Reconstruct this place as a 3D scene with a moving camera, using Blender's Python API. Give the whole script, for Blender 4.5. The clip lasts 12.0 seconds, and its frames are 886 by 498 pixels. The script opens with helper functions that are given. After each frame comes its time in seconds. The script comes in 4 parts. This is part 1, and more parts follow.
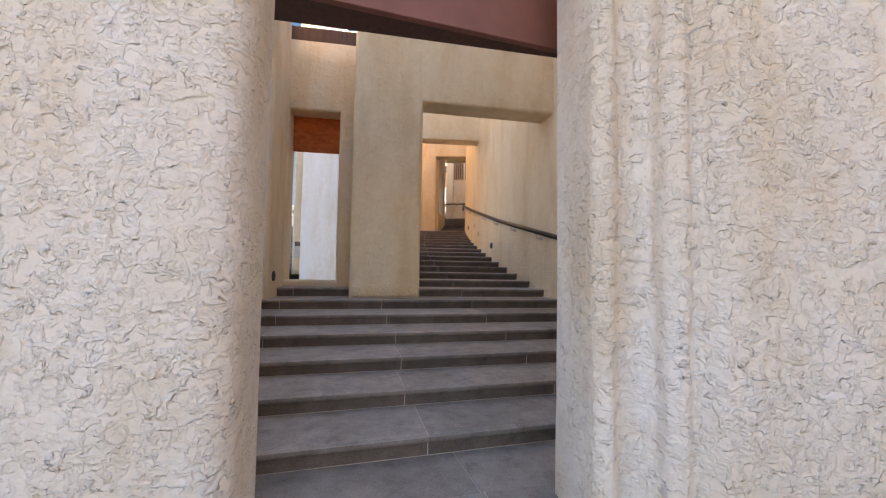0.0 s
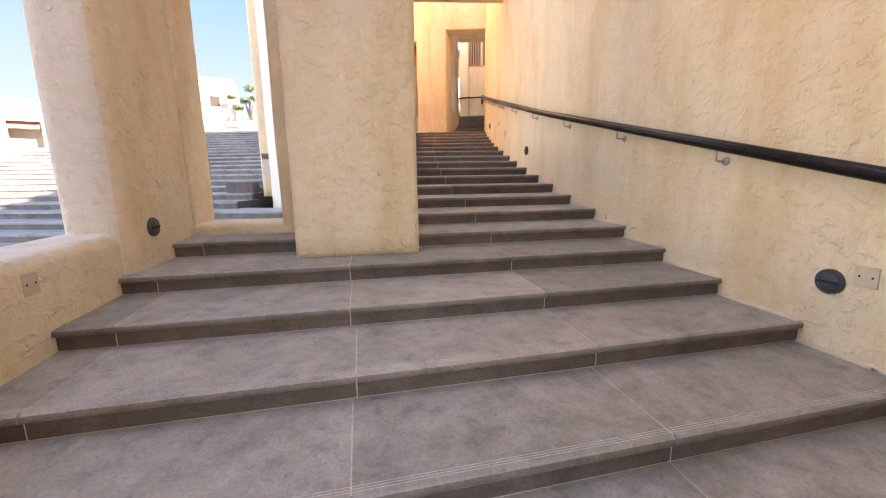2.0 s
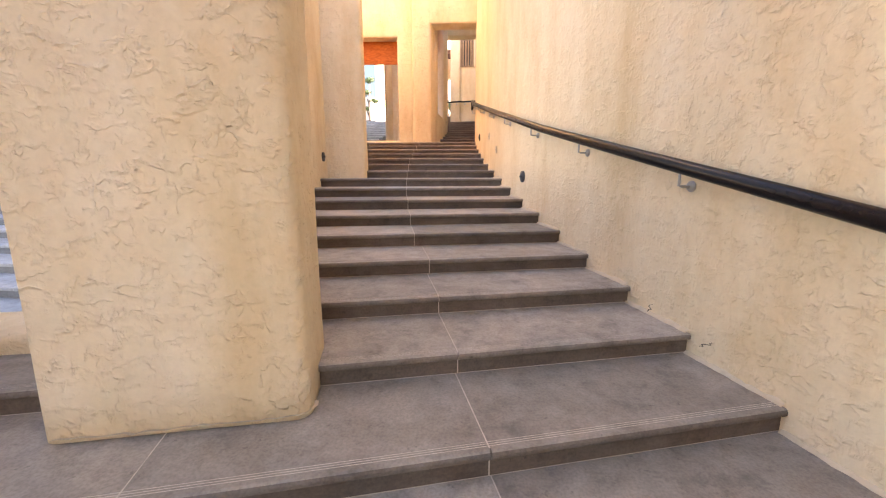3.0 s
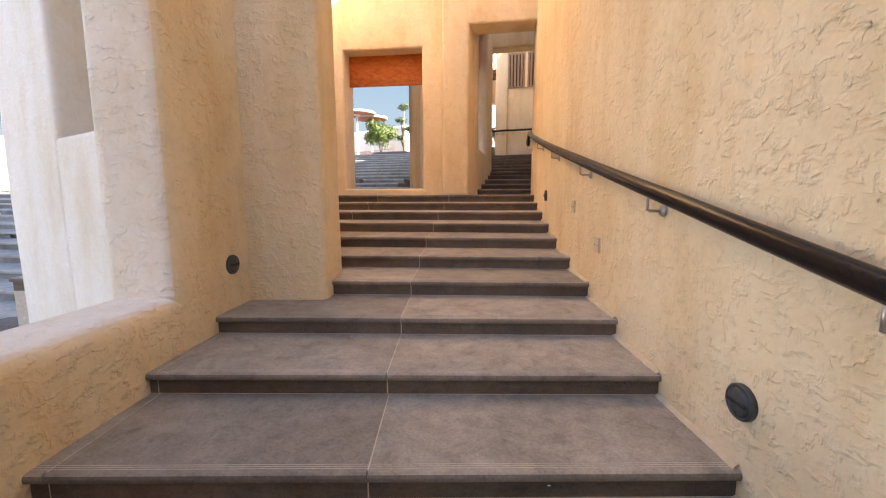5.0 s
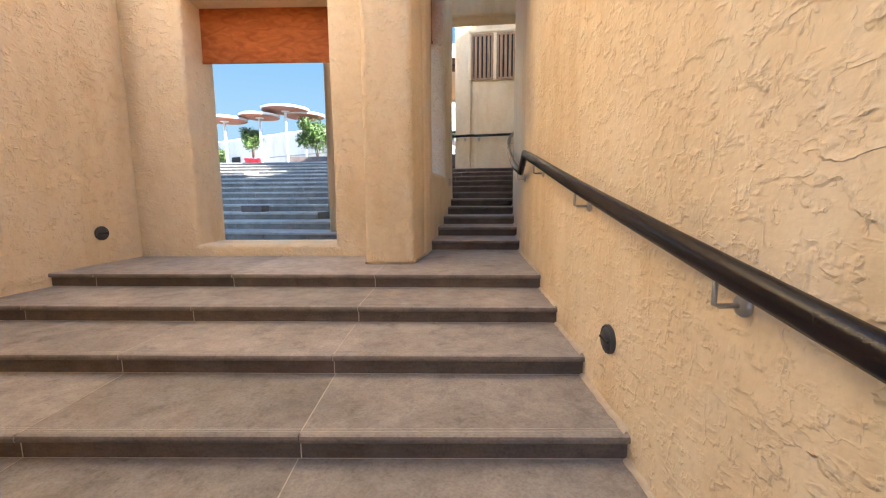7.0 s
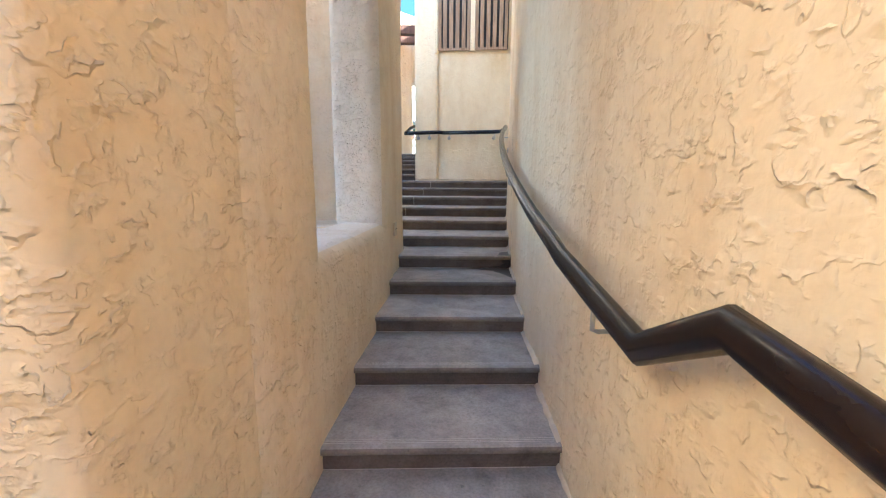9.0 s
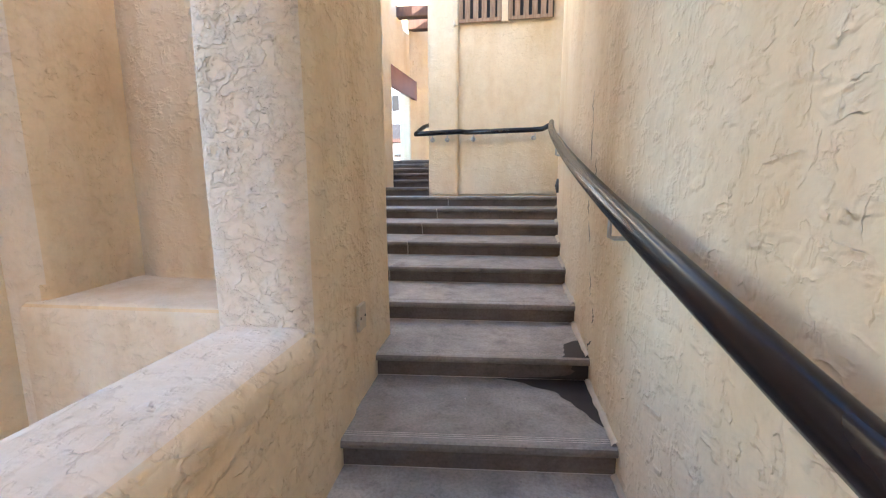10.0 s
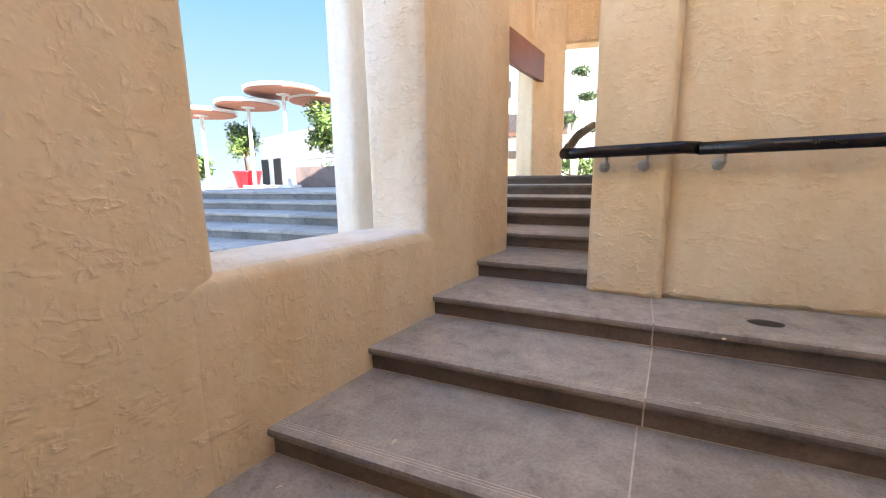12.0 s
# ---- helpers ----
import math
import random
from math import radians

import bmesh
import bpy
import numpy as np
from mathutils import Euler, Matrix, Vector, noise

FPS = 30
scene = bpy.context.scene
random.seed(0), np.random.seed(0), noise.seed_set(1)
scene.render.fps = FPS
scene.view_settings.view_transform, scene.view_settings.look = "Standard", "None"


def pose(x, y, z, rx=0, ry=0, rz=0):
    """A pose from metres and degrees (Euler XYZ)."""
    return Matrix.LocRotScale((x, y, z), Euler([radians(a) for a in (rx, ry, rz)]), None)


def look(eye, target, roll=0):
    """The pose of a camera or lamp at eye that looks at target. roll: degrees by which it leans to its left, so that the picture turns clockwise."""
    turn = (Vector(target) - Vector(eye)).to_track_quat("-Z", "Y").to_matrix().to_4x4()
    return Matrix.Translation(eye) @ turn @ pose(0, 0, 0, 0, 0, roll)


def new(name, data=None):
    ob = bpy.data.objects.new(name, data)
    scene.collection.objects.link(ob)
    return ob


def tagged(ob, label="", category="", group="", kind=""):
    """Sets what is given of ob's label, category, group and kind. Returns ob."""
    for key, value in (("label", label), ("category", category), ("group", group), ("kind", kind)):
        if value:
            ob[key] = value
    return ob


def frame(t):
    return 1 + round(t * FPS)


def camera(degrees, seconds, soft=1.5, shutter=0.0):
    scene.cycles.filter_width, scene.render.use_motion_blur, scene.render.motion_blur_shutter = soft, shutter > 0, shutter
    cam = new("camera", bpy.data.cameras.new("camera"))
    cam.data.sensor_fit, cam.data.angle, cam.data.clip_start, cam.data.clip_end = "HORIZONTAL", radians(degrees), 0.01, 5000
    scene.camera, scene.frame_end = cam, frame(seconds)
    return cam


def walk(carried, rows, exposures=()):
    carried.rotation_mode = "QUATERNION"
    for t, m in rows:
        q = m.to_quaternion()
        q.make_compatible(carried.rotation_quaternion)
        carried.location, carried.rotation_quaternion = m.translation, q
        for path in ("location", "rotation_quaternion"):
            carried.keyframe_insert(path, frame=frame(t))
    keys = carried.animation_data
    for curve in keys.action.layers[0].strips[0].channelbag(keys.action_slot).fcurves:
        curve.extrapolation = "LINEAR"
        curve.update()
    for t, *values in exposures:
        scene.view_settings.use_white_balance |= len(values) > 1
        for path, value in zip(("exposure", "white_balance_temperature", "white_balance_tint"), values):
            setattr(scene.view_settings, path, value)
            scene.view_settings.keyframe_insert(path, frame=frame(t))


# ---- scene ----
cam = camera(96.0, 12.0, 1.2)
PATH = [
    (0, (-0.057, -1.869, 1.306), (-0.191, 0.124, 1.412), 1.0),
    (0.5, (-0.076, -1.584, 1.286), (-0.251, 0.408, 1.244), 0.5),
    (1, (-0.17, -0.806, 1.225), (-0.407, 1.165, 0.989), -0.6),
    (1.5, (-0.221, 0.089, 1.353), (-0.471, 2.044, 1.016), -1.1),
    (2, (-0.254, 0.994, 1.582), (-0.462, 2.948, 1.211), -0.8),
    (2.5, (-0.147, 1.989, 1.762), (-0.318, 3.944, 1.381), -0.7),
    (3, (-0.062, 3.021, 2.009), (-0.249, 4.979, 1.646), -0.1),
    (4.8, (-0.39, 6.617, 2.801), (-0.802, 8.556, 2.532), 0.0),
    (5, (-0.429, 7.014, 2.873), (-0.823, 8.958, 2.621), -0.1),
    (5.5, (-0.544, 7.99, 3.134), (-0.902, 9.943, 2.901), -0.4),
    (6, (-0.676, 8.98, 3.297), (-0.997, 10.941, 3.062), -0.3),
    (6.5, (-0.777, 9.914, 3.515), (-1.034, 11.881, 3.263), -0.4),
    (7, (-0.823, 10.879, 3.691), (-1.012, 12.853, 3.429), -0.3),
    (7.5, (-0.896, 11.844, 3.861), (-1.015, 13.821, 3.584), -0.3),
    (9.3, (-0.868, 15.18, 4.499), (-0.901, 17.155, 4.185), 0.4),
    (9.5, (-0.88, 15.594, 4.561), (-0.932, 17.571, 4.262), 0.4),
    (10, (-0.85, 16.654, 4.579), (-1.015, 18.626, 4.285), -0.2),
    (10.5, (-0.875, 17.626, 4.795), (-1.236, 19.563, 4.456), -0.4),
    (11, (-0.97, 18.485, 4.937), (-1.572, 20.353, 4.556), -0.5),
    (11.5, (-1.2, 19.302, 5.097), (-1.991, 21.098, 4.712), -0.2),
    (12, (-1.629, 20.099, 5.27), (-2.301, 21.951, 4.928), -0.7),
]
walk(cam, [(t, look(eye, target, roll)) for t, eye, target, roll in PATH],
     [(0, 2.25, 7600, 23), (1.0, 2.55, 8000, 25), (1.5, 2.95, 8200, 26), (2.0, 3.2, 8300, 26), (3, 3.4, 8400, 27), (5, 2.7, 8000, 22), (6, 2.75, 6900, 14), (7, 2.7, 6200, 9), (7.6, 2.65, 6000, 7), (9.5, 3.55, 5350, 3), (10, 3.55, 5700, 6), (10.5, 3.65, 6200, 9), (11, 3.7, 6300, 10), (11.5, 3.5, 6600, 12), (12, 3.12, 6900, 14)])

# ---- light ----
SUN = Vector((0.90, -0.42, 0.52)).normalized()
world = bpy.data.worlds.new("world")
scene.world = world
world.use_nodes = True
wn = world.node_tree.nodes
sky = wn.new("ShaderNodeTexSky")
sky.sky_type, sky.sun_disc = "NISHITA", False
sky.sun_elevation, sky.sun_rotation = math.asin(SUN.z), math.atan2(SUN.x, SUN.y)
sky.air_density, sky.dust_density, sky.ozone_density, sky.altitude = 1.0, 0.2, 1.5, 800
world.node_tree.links.new(sky.outputs["Color"], wn["Background"].inputs["Color"])
wn["Background"].inputs["Strength"].default_value = 0.11
sun_data = bpy.data.lights.new("sun", "SUN")
sun_data.energy, sun_data.angle, sun_data.color = 5.0, radians(0.55), (1.0, 0.94, 0.84)
sun_ob = new("sun", sun_data)
sun_ob.matrix_world = look(SUN * 60, (0, 0, 0))


# ---- materials ----
def material(name, rough=0.8, metal=0.0):
    m = bpy.data.materials.new(name)
    m.use_nodes = True
    b = m.node_tree.nodes["Principled BSDF"]
    b.inputs["Roughness"].default_value, b.inputs["Metallic"].default_value = rough, metal
    return m, m.node_tree, b


def node(tree, kind, **given):
    n = tree.nodes.new(kind)
    for key, value in given.items():
        n.inputs[key.replace("_", " ")].default_value = value
    return n


def coords(tree, scale=(1, 1, 1), world_space=True):
    if world_space:
        src = tree.nodes.new("ShaderNodeNewGeometry").outputs["Position"]
    else:
        src = tree.nodes.new("ShaderNodeTexCoord").outputs["Object"]
    mp = tree.nodes.new("ShaderNodeMapping")
    mp.inputs["Scale"].default_value = scale
    tree.links.new(src, mp.inputs["Vector"])
    return mp.outputs["Vector"]


def ramp(tree, fac, stops):
    r = tree.nodes.new("ShaderNodeValToRGB")
    while len(r.color_ramp.elements) < len(stops):
        r.color_ramp.elements.new(0.5)
    for e, (p, c) in zip(r.color_ramp.elements, stops):
        e.position = p
        e.color = (*c, 1) if isinstance(c, tuple) else (c, c, c, 1)
    tree.links.new(fac, r.inputs["Fac"])
    return r.outputs["Color"]


def noise_fac(tree, vec, scale, detail=4.0, rough=0.55, distort=0.0):
    n = node(tree, "ShaderNodeTexNoise", Scale=scale, Detail=detail, Roughness=rough, Distortion=distort)
    tree.links.new(vec, n.inputs["Vector"])
    return n.outputs["Fac"]


def mix(tree, kind, fac, a, b):
    n = tree.nodes.new("ShaderNodeMixRGB")
    n.blend_type = kind
    for socket, v in ((n.inputs["Fac"], fac), (n.inputs["Color1"], a), (n.inputs["Color2"], b)):
        if isinstance(v, (int, float)):
            socket.default_value = v if socket.name == "Fac" else (v, v, v, 1)
        elif isinstance(v, tuple):
            socket.default_value = (*v, 1)
        else:
            tree.links.new(v, socket)
    return n.outputs["Color"]


def bump(tree, height, strength, distance, under=None):
    n = node(tree, "ShaderNodeBump", Strength=strength, Distance=distance)
    tree.links.new(height, n.inputs["Height"])
    if under is not None:
        tree.links.new(under, n.inputs["Normal"])
    return n.outputs["Normal"]


def lips(t, v, scale, edge, mask_scale, lo, hi, slip):
    """Trowel lips: torn edges that rise slowly, break off sharply and fade out along their length."""
    body = noise_fac(t, v, scale, 3.5, 0.5, 0.15)
    step = ramp(t, body, ((edge - 0.11, 0.0), (edge, 1.0), (edge + 0.028, 0.15), (edge + 0.13, 0.0)))
    off = t.nodes.new("ShaderNodeVectorMath")
    off.inputs[1].default_value = (slip, slip * 0.7, slip * 1.3)
    t.links.new(v, off.inputs[0])
    mask = ramp(t, noise_fac(t, off.outputs[0], mask_scale, 2, 0.5), ((lo, 0.0), (hi, 1.0)))
    return mix(t, "MULTIPLY", 1.0, step, mask)


def stucco(name, colour, relief=1.0, dense=0.0, fine_=1.0):
    """Hand-trowelled lime plaster: broken lips of plaster over broad waves, faint stains."""
    m, t, b = material(name, 0.92)
    v = coords(t)
    broad = noise_fac(t, v, 1.1, 3)
    stain = noise_fac(t, coords(t, (1.6, 1.6, 0.5)), 1.3, 5, 0.6)
    blotch = noise_fac(t, v, 7.0, 4, 0.6, 0.5)
    fine = noise_fac(t, v, 34, 4, 0.6)
    dark = tuple(c * k for c, k in zip(colour, (0.90, 0.84, 0.75)))
    light = tuple(min(0.92, c * k) for c, k in zip(colour, (1.04, 1.07, 1.14)))
    c1 = ramp(t, stain, ((0.32, dark), (0.52, colour), (0.72, light)))
    c1 = mix(t, "MULTIPLY", 0.45, c1, ramp(t, blotch, ((0.3, (0.90, 0.84, 0.76)), (0.65, (1.0, 1.0, 1.0)))))
    c2 = mix(t, "MULTIPLY", 0.25, c1, ramp(t, fine, ((0.3, 0.8), (0.6, 1.0))))
    t.links.new(c2, b.inputs["Base Color"])
    k = 0.12 * dense
    l1 = lips(t, coords(t, (1.0, 1.0, 1.7)), 6.5 * fine_, 0.52, 8.5 * fine_, 0.52 - k, 0.62 - k, 3.7)
    l2 = lips(t, coords(t, (1.5, 1.5, 1.0)), 9.0 * fine_, 0.50, 10.0 * fine_, 0.54 - k, 0.63 - k, 9.1)
    l3 = lips(t, coords(t, (1.0, 1.0, 1.4)), 14.0 * fine_, 0.53, 12.0 * fine_, 0.55 - 1.3 * k, 0.65 - k, 5.3)
    soft = noise_fac(t, v, 5.5, 3, 0.55, 0.4)
    n1 = bump(t, broad, 0.5, 0.06)
    n1 = bump(t, soft, 0.4 * relief, 0.02, n1)
    n1 = bump(t, noise_fac(t, coords(t, (1.0, 1.0, 1.4)), 13.0, 3, 0.6, 0.3), 0.25 + 0.45 * dense, 0.014, n1)
    n2 = bump(t, l1, 0.9 * relief, 0.009, n1)
    n3 = bump(t, l2, 0.9 * relief, 0.007, n2)
    n4 = bump(t, l3, 0.8 * relief, 0.005, n3)
    n5 = bump(t, fine, 0.3, 0.003, n4)
    t.links.new(n5, b.inputs["Normal"])
    return m


def stone(name, a, c, rough=0.75, grain=1.0, joined=False):
    m, t, b = material(name, rough)
    v = coords(t)
    if joined:
        pick = t.nodes.new("ShaderNodeNewGeometry").outputs["Random Per Island"]
    else:
        pick = t.nodes.new("ShaderNodeObjectInfo").outputs["Random"]
    cloud = noise_fac(t, v, 2.2, 5, 0.65, 0.6)
    speck = noise_fac(t, v, 70, 3, 0.6)
    streak = noise_fac(t, coords(t, (1, 1, 6)), 9, 4, 0.6)
    base = ramp(t, cloud, ((0.3, a), (0.7, c)))
    tone = ramp(t, pick, ((0.0, 0.70), (0.15, 0.9), (0.8, 1.05), (1.0, 1.25)) if joined else ((0.0, 0.76), (0.25, 0.95), (1.0, 1.14)))
    base = mix(t, "MULTIPLY", 1.0, base, tone)
    base = mix(t, "MULTIPLY", 0.5, base, ramp(t, speck, ((0.3, 0.6), (0.6, 1.1))))
    base = mix(t, "MULTIPLY", 0.35, base, ramp(t, streak, ((0.35, 0.65), (0.6, 1.05))))
    blot = noise_fac(t, v, 6.5, 6, 0.7, 0.3)
    base = mix(t, "MULTIPLY", 0.8, base, ramp(t, blot, ((0.30, 0.60), (0.46, 0.97), (0.75, 1.14))))
    pits = noise_fac(t, v, 28, 2, 0.5)
    base = mix(t, "MULTIPLY", 0.7, base, ramp(t, pits, ((0.24, 0.55), (0.30, 1.0))))
    t.links.new(base, b.inputs["Base Color"])
    t.links.new(bump(t, speck, 0.25 * grain, 0.003, bump(t, streak, 0.3 * grain, 0.006)), b.inputs["Normal"])
    return m


def paint(name, colour, rough=0.5, metal=0.0, vary=0.12, scale=6.0):
    m, t, b = material(name, rough, metal)
    n = noise_fac(t, coords(t), scale, 5, 0.6)
    t.links.new(mix(t, "MULTIPLY", 1.0, colour, ramp(t, n, ((0.25, 1 - vary), (0.75, 1 + vary * 0.4)))), b.inputs["Base Color"])
    t.links.new(bump(t, noise_fac(t, coords(t), 40, 3), 0.1, 0.002), b.inputs["Normal"])
    return m


def wood(name, a, c):
    m, t, b = material(name, 0.7)
    n = noise_fac(t, coords(t, (14, 14, 1.2)), 2.0, 5, 0.6, 0.6)
    t.links.new(ramp(t, n, ((0.3, a), (0.7, c))), b.inputs["Base Color"])
    t.links.new(bump(t, n, 0.4, 0.004), b.inputs["Normal"])
    return m


def foliage(name, a, c):
    m, t, b = material(name, 0.55)
    g = t.nodes.new("ShaderNodeNewGeometry")
    t.links.new(ramp(t, g.outputs["Random Per Island"], ((0.0, a), (1.0, c))), b.inputs["Base Color"])
    b.inputs["Transmission Weight"].default_value = 0.0
    b.inputs["Subsurface Weight"].default_value = 0.0
    return m


STUCCO = stucco("ochre_stucco", (0.82, 0.66, 0.45), 0.88, 0.22)
STUCCO_SOFT = stucco("smoother_ochre_stucco", (0.82, 0.66, 0.45), 0.5, 0.05)
STUCCO_TORN = stucco("torn_ochre_stucco", (0.81, 0.66, 0.455), 0.85, 0.6)
STUCCO_ROUGH = stucco("pale_rough_stucco", (0.84, 0.74, 0.63), 1.0, 0.85, 1.15)
# ochre stucco lightened to hold the skylight on outward faces
STUCCO_SKYLIT = stucco("skylit_stucco", (0.83, 0.73, 0.62), 0.8, 0.25)
STUCCO_PALE = stucco("pale_smooth_stucco", (0.84, 0.77, 0.69), 0.4)
STUCCO_FAR = stucco("cream_render", (0.43, 0.40, 0.345), 0.25)
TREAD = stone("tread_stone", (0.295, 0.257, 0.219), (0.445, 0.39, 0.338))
# risers and slab fronts have darker colours than the tread tops
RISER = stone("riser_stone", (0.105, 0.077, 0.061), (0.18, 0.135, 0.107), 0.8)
EDGE = stone("dark_edge_stone", (0.165, 0.132, 0.108), (0.27, 0.222, 0.187), 0.85)
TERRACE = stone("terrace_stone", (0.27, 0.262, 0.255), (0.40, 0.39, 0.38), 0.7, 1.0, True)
# terrace stone at half brightness: the risers' shade is in the colour
TERRACE_SHADED = stone("shaded_terrace_stone", (0.13, 0.125, 0.122), (0.24, 0.232, 0.228), 0.75, 1.0, True)
DARK_MORTAR = paint("dark_mortar", (0.10, 0.095, 0.09), 0.95, 0, 0.3, 12)
GROUT = paint("grout", (0.62, 0.54, 0.46), 0.95, 0, 0.3, 20)
RAIL = paint("dark_rail_wood", (0.014, 0.009, 0.009), 0.26, 0, 0.4, 12)
RAIL.node_tree.nodes["Principled BSDF"].inputs["Specular IOR Level"].default_value = 0.3
STEEL = paint("steel", (0.46, 0.44, 0.42), 0.30, 0.9, 0.2, 20)
BLACK = paint("lamp_black", (0.055, 0.055, 0.06), 0.55, 0, 0.3, 20)
PLATE = paint("plate_paint", (0.62, 0.50, 0.36), 0.6, 0, 0.15, 20)
RUST = paint("rust_red_fascia", (0.235, 0.085, 0.06), 0.55, 0, 0.25, 3)
WOOD = wood("shutter_wood", (0.24, 0.135, 0.072), (0.44, 0.29, 0.18))
BEAM = wood("beam_wood", (0.06, 0.028, 0.02), (0.12, 0.055, 0.035))
WHITE = paint("white_paint", (0.70, 0.70, 0.69), 0.5, 0, 0.06, 5)
TERRACOTTA = paint("umbrella_underside", (0.42, 0.17, 0.10), 0.7, 0, 0.2, 4)
REDPOT = paint("red_plastic", (0.55, 0.02, 0.035), 0.4, 0, 0.1, 6)
PLANTER = stone("planter_stone", (0.11, 0.085, 0.085), (0.17, 0.135, 0.13))
LEAF = foliage("leaf_green", (0.022, 0.055, 0.010), (0.09, 0.15, 0.028))
LEAFDARK = foliage("leaf_dark", (0.014, 0.035, 0.010), (0.045, 0.085, 0.024))
BARK = wood("bark", (0.10, 0.075, 0.055), (0.22, 0.18, 0.14))
PALEBARK = paint("pale_bark", (0.62, 0.60, 0.55), 0.8, 0, 0.2, 8)
ROOFTILE = paint("dark_roof_tile", (0.05, 0.04, 0.04), 0.7, 0, 0.3, 8)
EARTH = stone("ground_earth", (0.22, 0.19, 0.15), (0.32, 0.28, 0.23), 0.95)
WET = paint("wet_stain", (0.034, 0.024, 0.02), 0.5, 0, 0.3, 10)
DARK = paint("dark_interior", (0.03, 0.024, 0.021), 0.9)
BLIND, bt, bb = material("orange_blind", 0.7)
bn = noise_fac(bt, coords(bt, (3, 3, 7)), 1.6, 3, 0.5, 1.2)
bc = ramp(bt, bn, ((0.3, (0.50, 0.13, 0.03)), (0.7, (0.72, 0.24, 0.06))))
bt.links.new(bc, bb.inputs["Base Color"])
trans = bt.nodes.new("ShaderNodeBsdfTranslucent")
bt.links.new(bc, trans.inputs["Color"])
mx = node(bt, "ShaderNodeMixShader", Fac=0.45)
bt.links.new(bb.outputs[0], mx.inputs[1])
bt.links.new(trans.outputs[0], mx.inputs[2])
bt.links.new(mx.outputs[0], bt.nodes["Material Output"].inputs["Surface"])


# ---- mesh helpers ----
def mesh_of(name, bm, mat, smooth=False):
    bmesh.ops.recalc_face_normals(bm, faces=bm.faces)
    me = bpy.data.meshes.new(name)
    bm.to_mesh(me)
    bm.free()
    me.materials.append(mat)
    if smooth:
        for p in me.polygons:
            p.use_smooth = len(p.vertices) == 4
    return me


def part(name, bm, mat, parent=None, label="", smooth=False):
    ob = new(name, mesh_of(name, bm, mat, smooth))
    ob.parent = parent
    if label:
        ob["label"] = label
    return ob


def thing(name, label, category, group="", kind="", at=None):
    ob = new(name)
    if at is not None:
        ob.matrix_world = at
    return tagged(ob, label, category, group, kind)


def box(bm, x0, x1, y0, y1, z0, z1, m=None):
    r = bmesh.ops.create_cube(bm, size=1.0)
    for v in r["verts"]:
        v.co = Vector((x0 + (v.co.x + 0.5) * (x1 - x0), y0 + (v.co.y + 0.5) * (y1 - y0), z0 + (v.co.z + 0.5) * (z1 - z0)))
        if m is not None:
            v.co = m @ v.co
    return r["verts"]


def bevelled_box(x0, x1, y0, y1, z0, z1, r=0.01, seg=2, m=None):
    bm = bmesh.new()
    box(bm, x0, x1, y0, y1, z0, z1, m)
    bmesh.ops.bevel(bm, geom=bm.edges[:], offset=r, segments=seg, affect="EDGES", profile=0.5)
    return bm


def lathe(bm, profile, seg=24, m=None):
    rings = []
    for r, z in profile:
        ring = []
        for k in range(seg):
            a = 2 * math.pi * k / seg
            co = Vector((r * math.cos(a), r * math.sin(a), z))
            ring.append(bm.verts.new(m @ co if m is not None else co))
        rings.append(ring)
    for a, b in zip(rings, rings[1:]):
        for k in range(seg):
            bm.faces.new((a[k], a[(k + 1) % seg], b[(k + 1) % seg], b[k]))
    bm.faces.new(rings[0][::-1])
    bm.faces.new(rings[-1])


def tube(bm, pts, radius, seg=12, taper=None):
    pts = [Vector(p) for p in pts]
    rings = []
    for i, p in enumerate(pts):
        d = (pts[min(i + 1, len(pts) - 1)] - pts[max(i - 1, 0)]).normalized()
        up = Vector((0, 0, 1)) if abs(d.z) < 0.95 else Vector((1, 0, 0))
        s = d.cross(up).normalized()
        u = s.cross(d).normalized()
        r = radius if taper is None else radius + (taper - radius) * i / (len(pts) - 1)
        rings.append([bm.verts.new(p + (s * math.cos(a) + u * math.sin(a)) * r) for a in (2 * math.pi * k / seg for k in range(seg))])
    for a, b in zip(rings, rings[1:]):
        for k in range(seg):
            bm.faces.new((a[k], a[(k + 1) % seg], b[(k + 1) % seg], b[k]))
    bm.faces.new(rings[0][::-1])
    bm.faces.new(rings[-1])


def outline(pts, radii, step=0.3):
    """A plan outline with rounded corners, cut into short lengths."""
    n, out = len(pts), []
    for i in range(n):
        p, a, b = Vector(pts[i]), Vector(pts[i - 1]), Vector(pts[(i + 1) % n])
        r = radii[i] if isinstance(radii, (list, tuple)) else radii
        da, db = (a - p).normalized(), (b - p).normalized()
        ang = da.angle(db)
        if r < 1e-3 or ang > 3.05:
            out.append(p)
            continue
        cut = min(r / math.tan(ang / 2), 0.45 * (a - p).length, 0.45 * (b - p).length)
        for k in range(6):
            f = k / 5
            out.append((1 - f) ** 2 * (p + da * cut) + 2 * f * (1 - f) * p + f * f * (p + db * cut))
    cut_up = []
    for i, p in enumerate(out):
        q = out[(i + 1) % len(out)]
        k = max(1, int((q - p).length / step))
        cut_up += [p.lerp(q, j / k) for j in range(k)]
    return cut_up


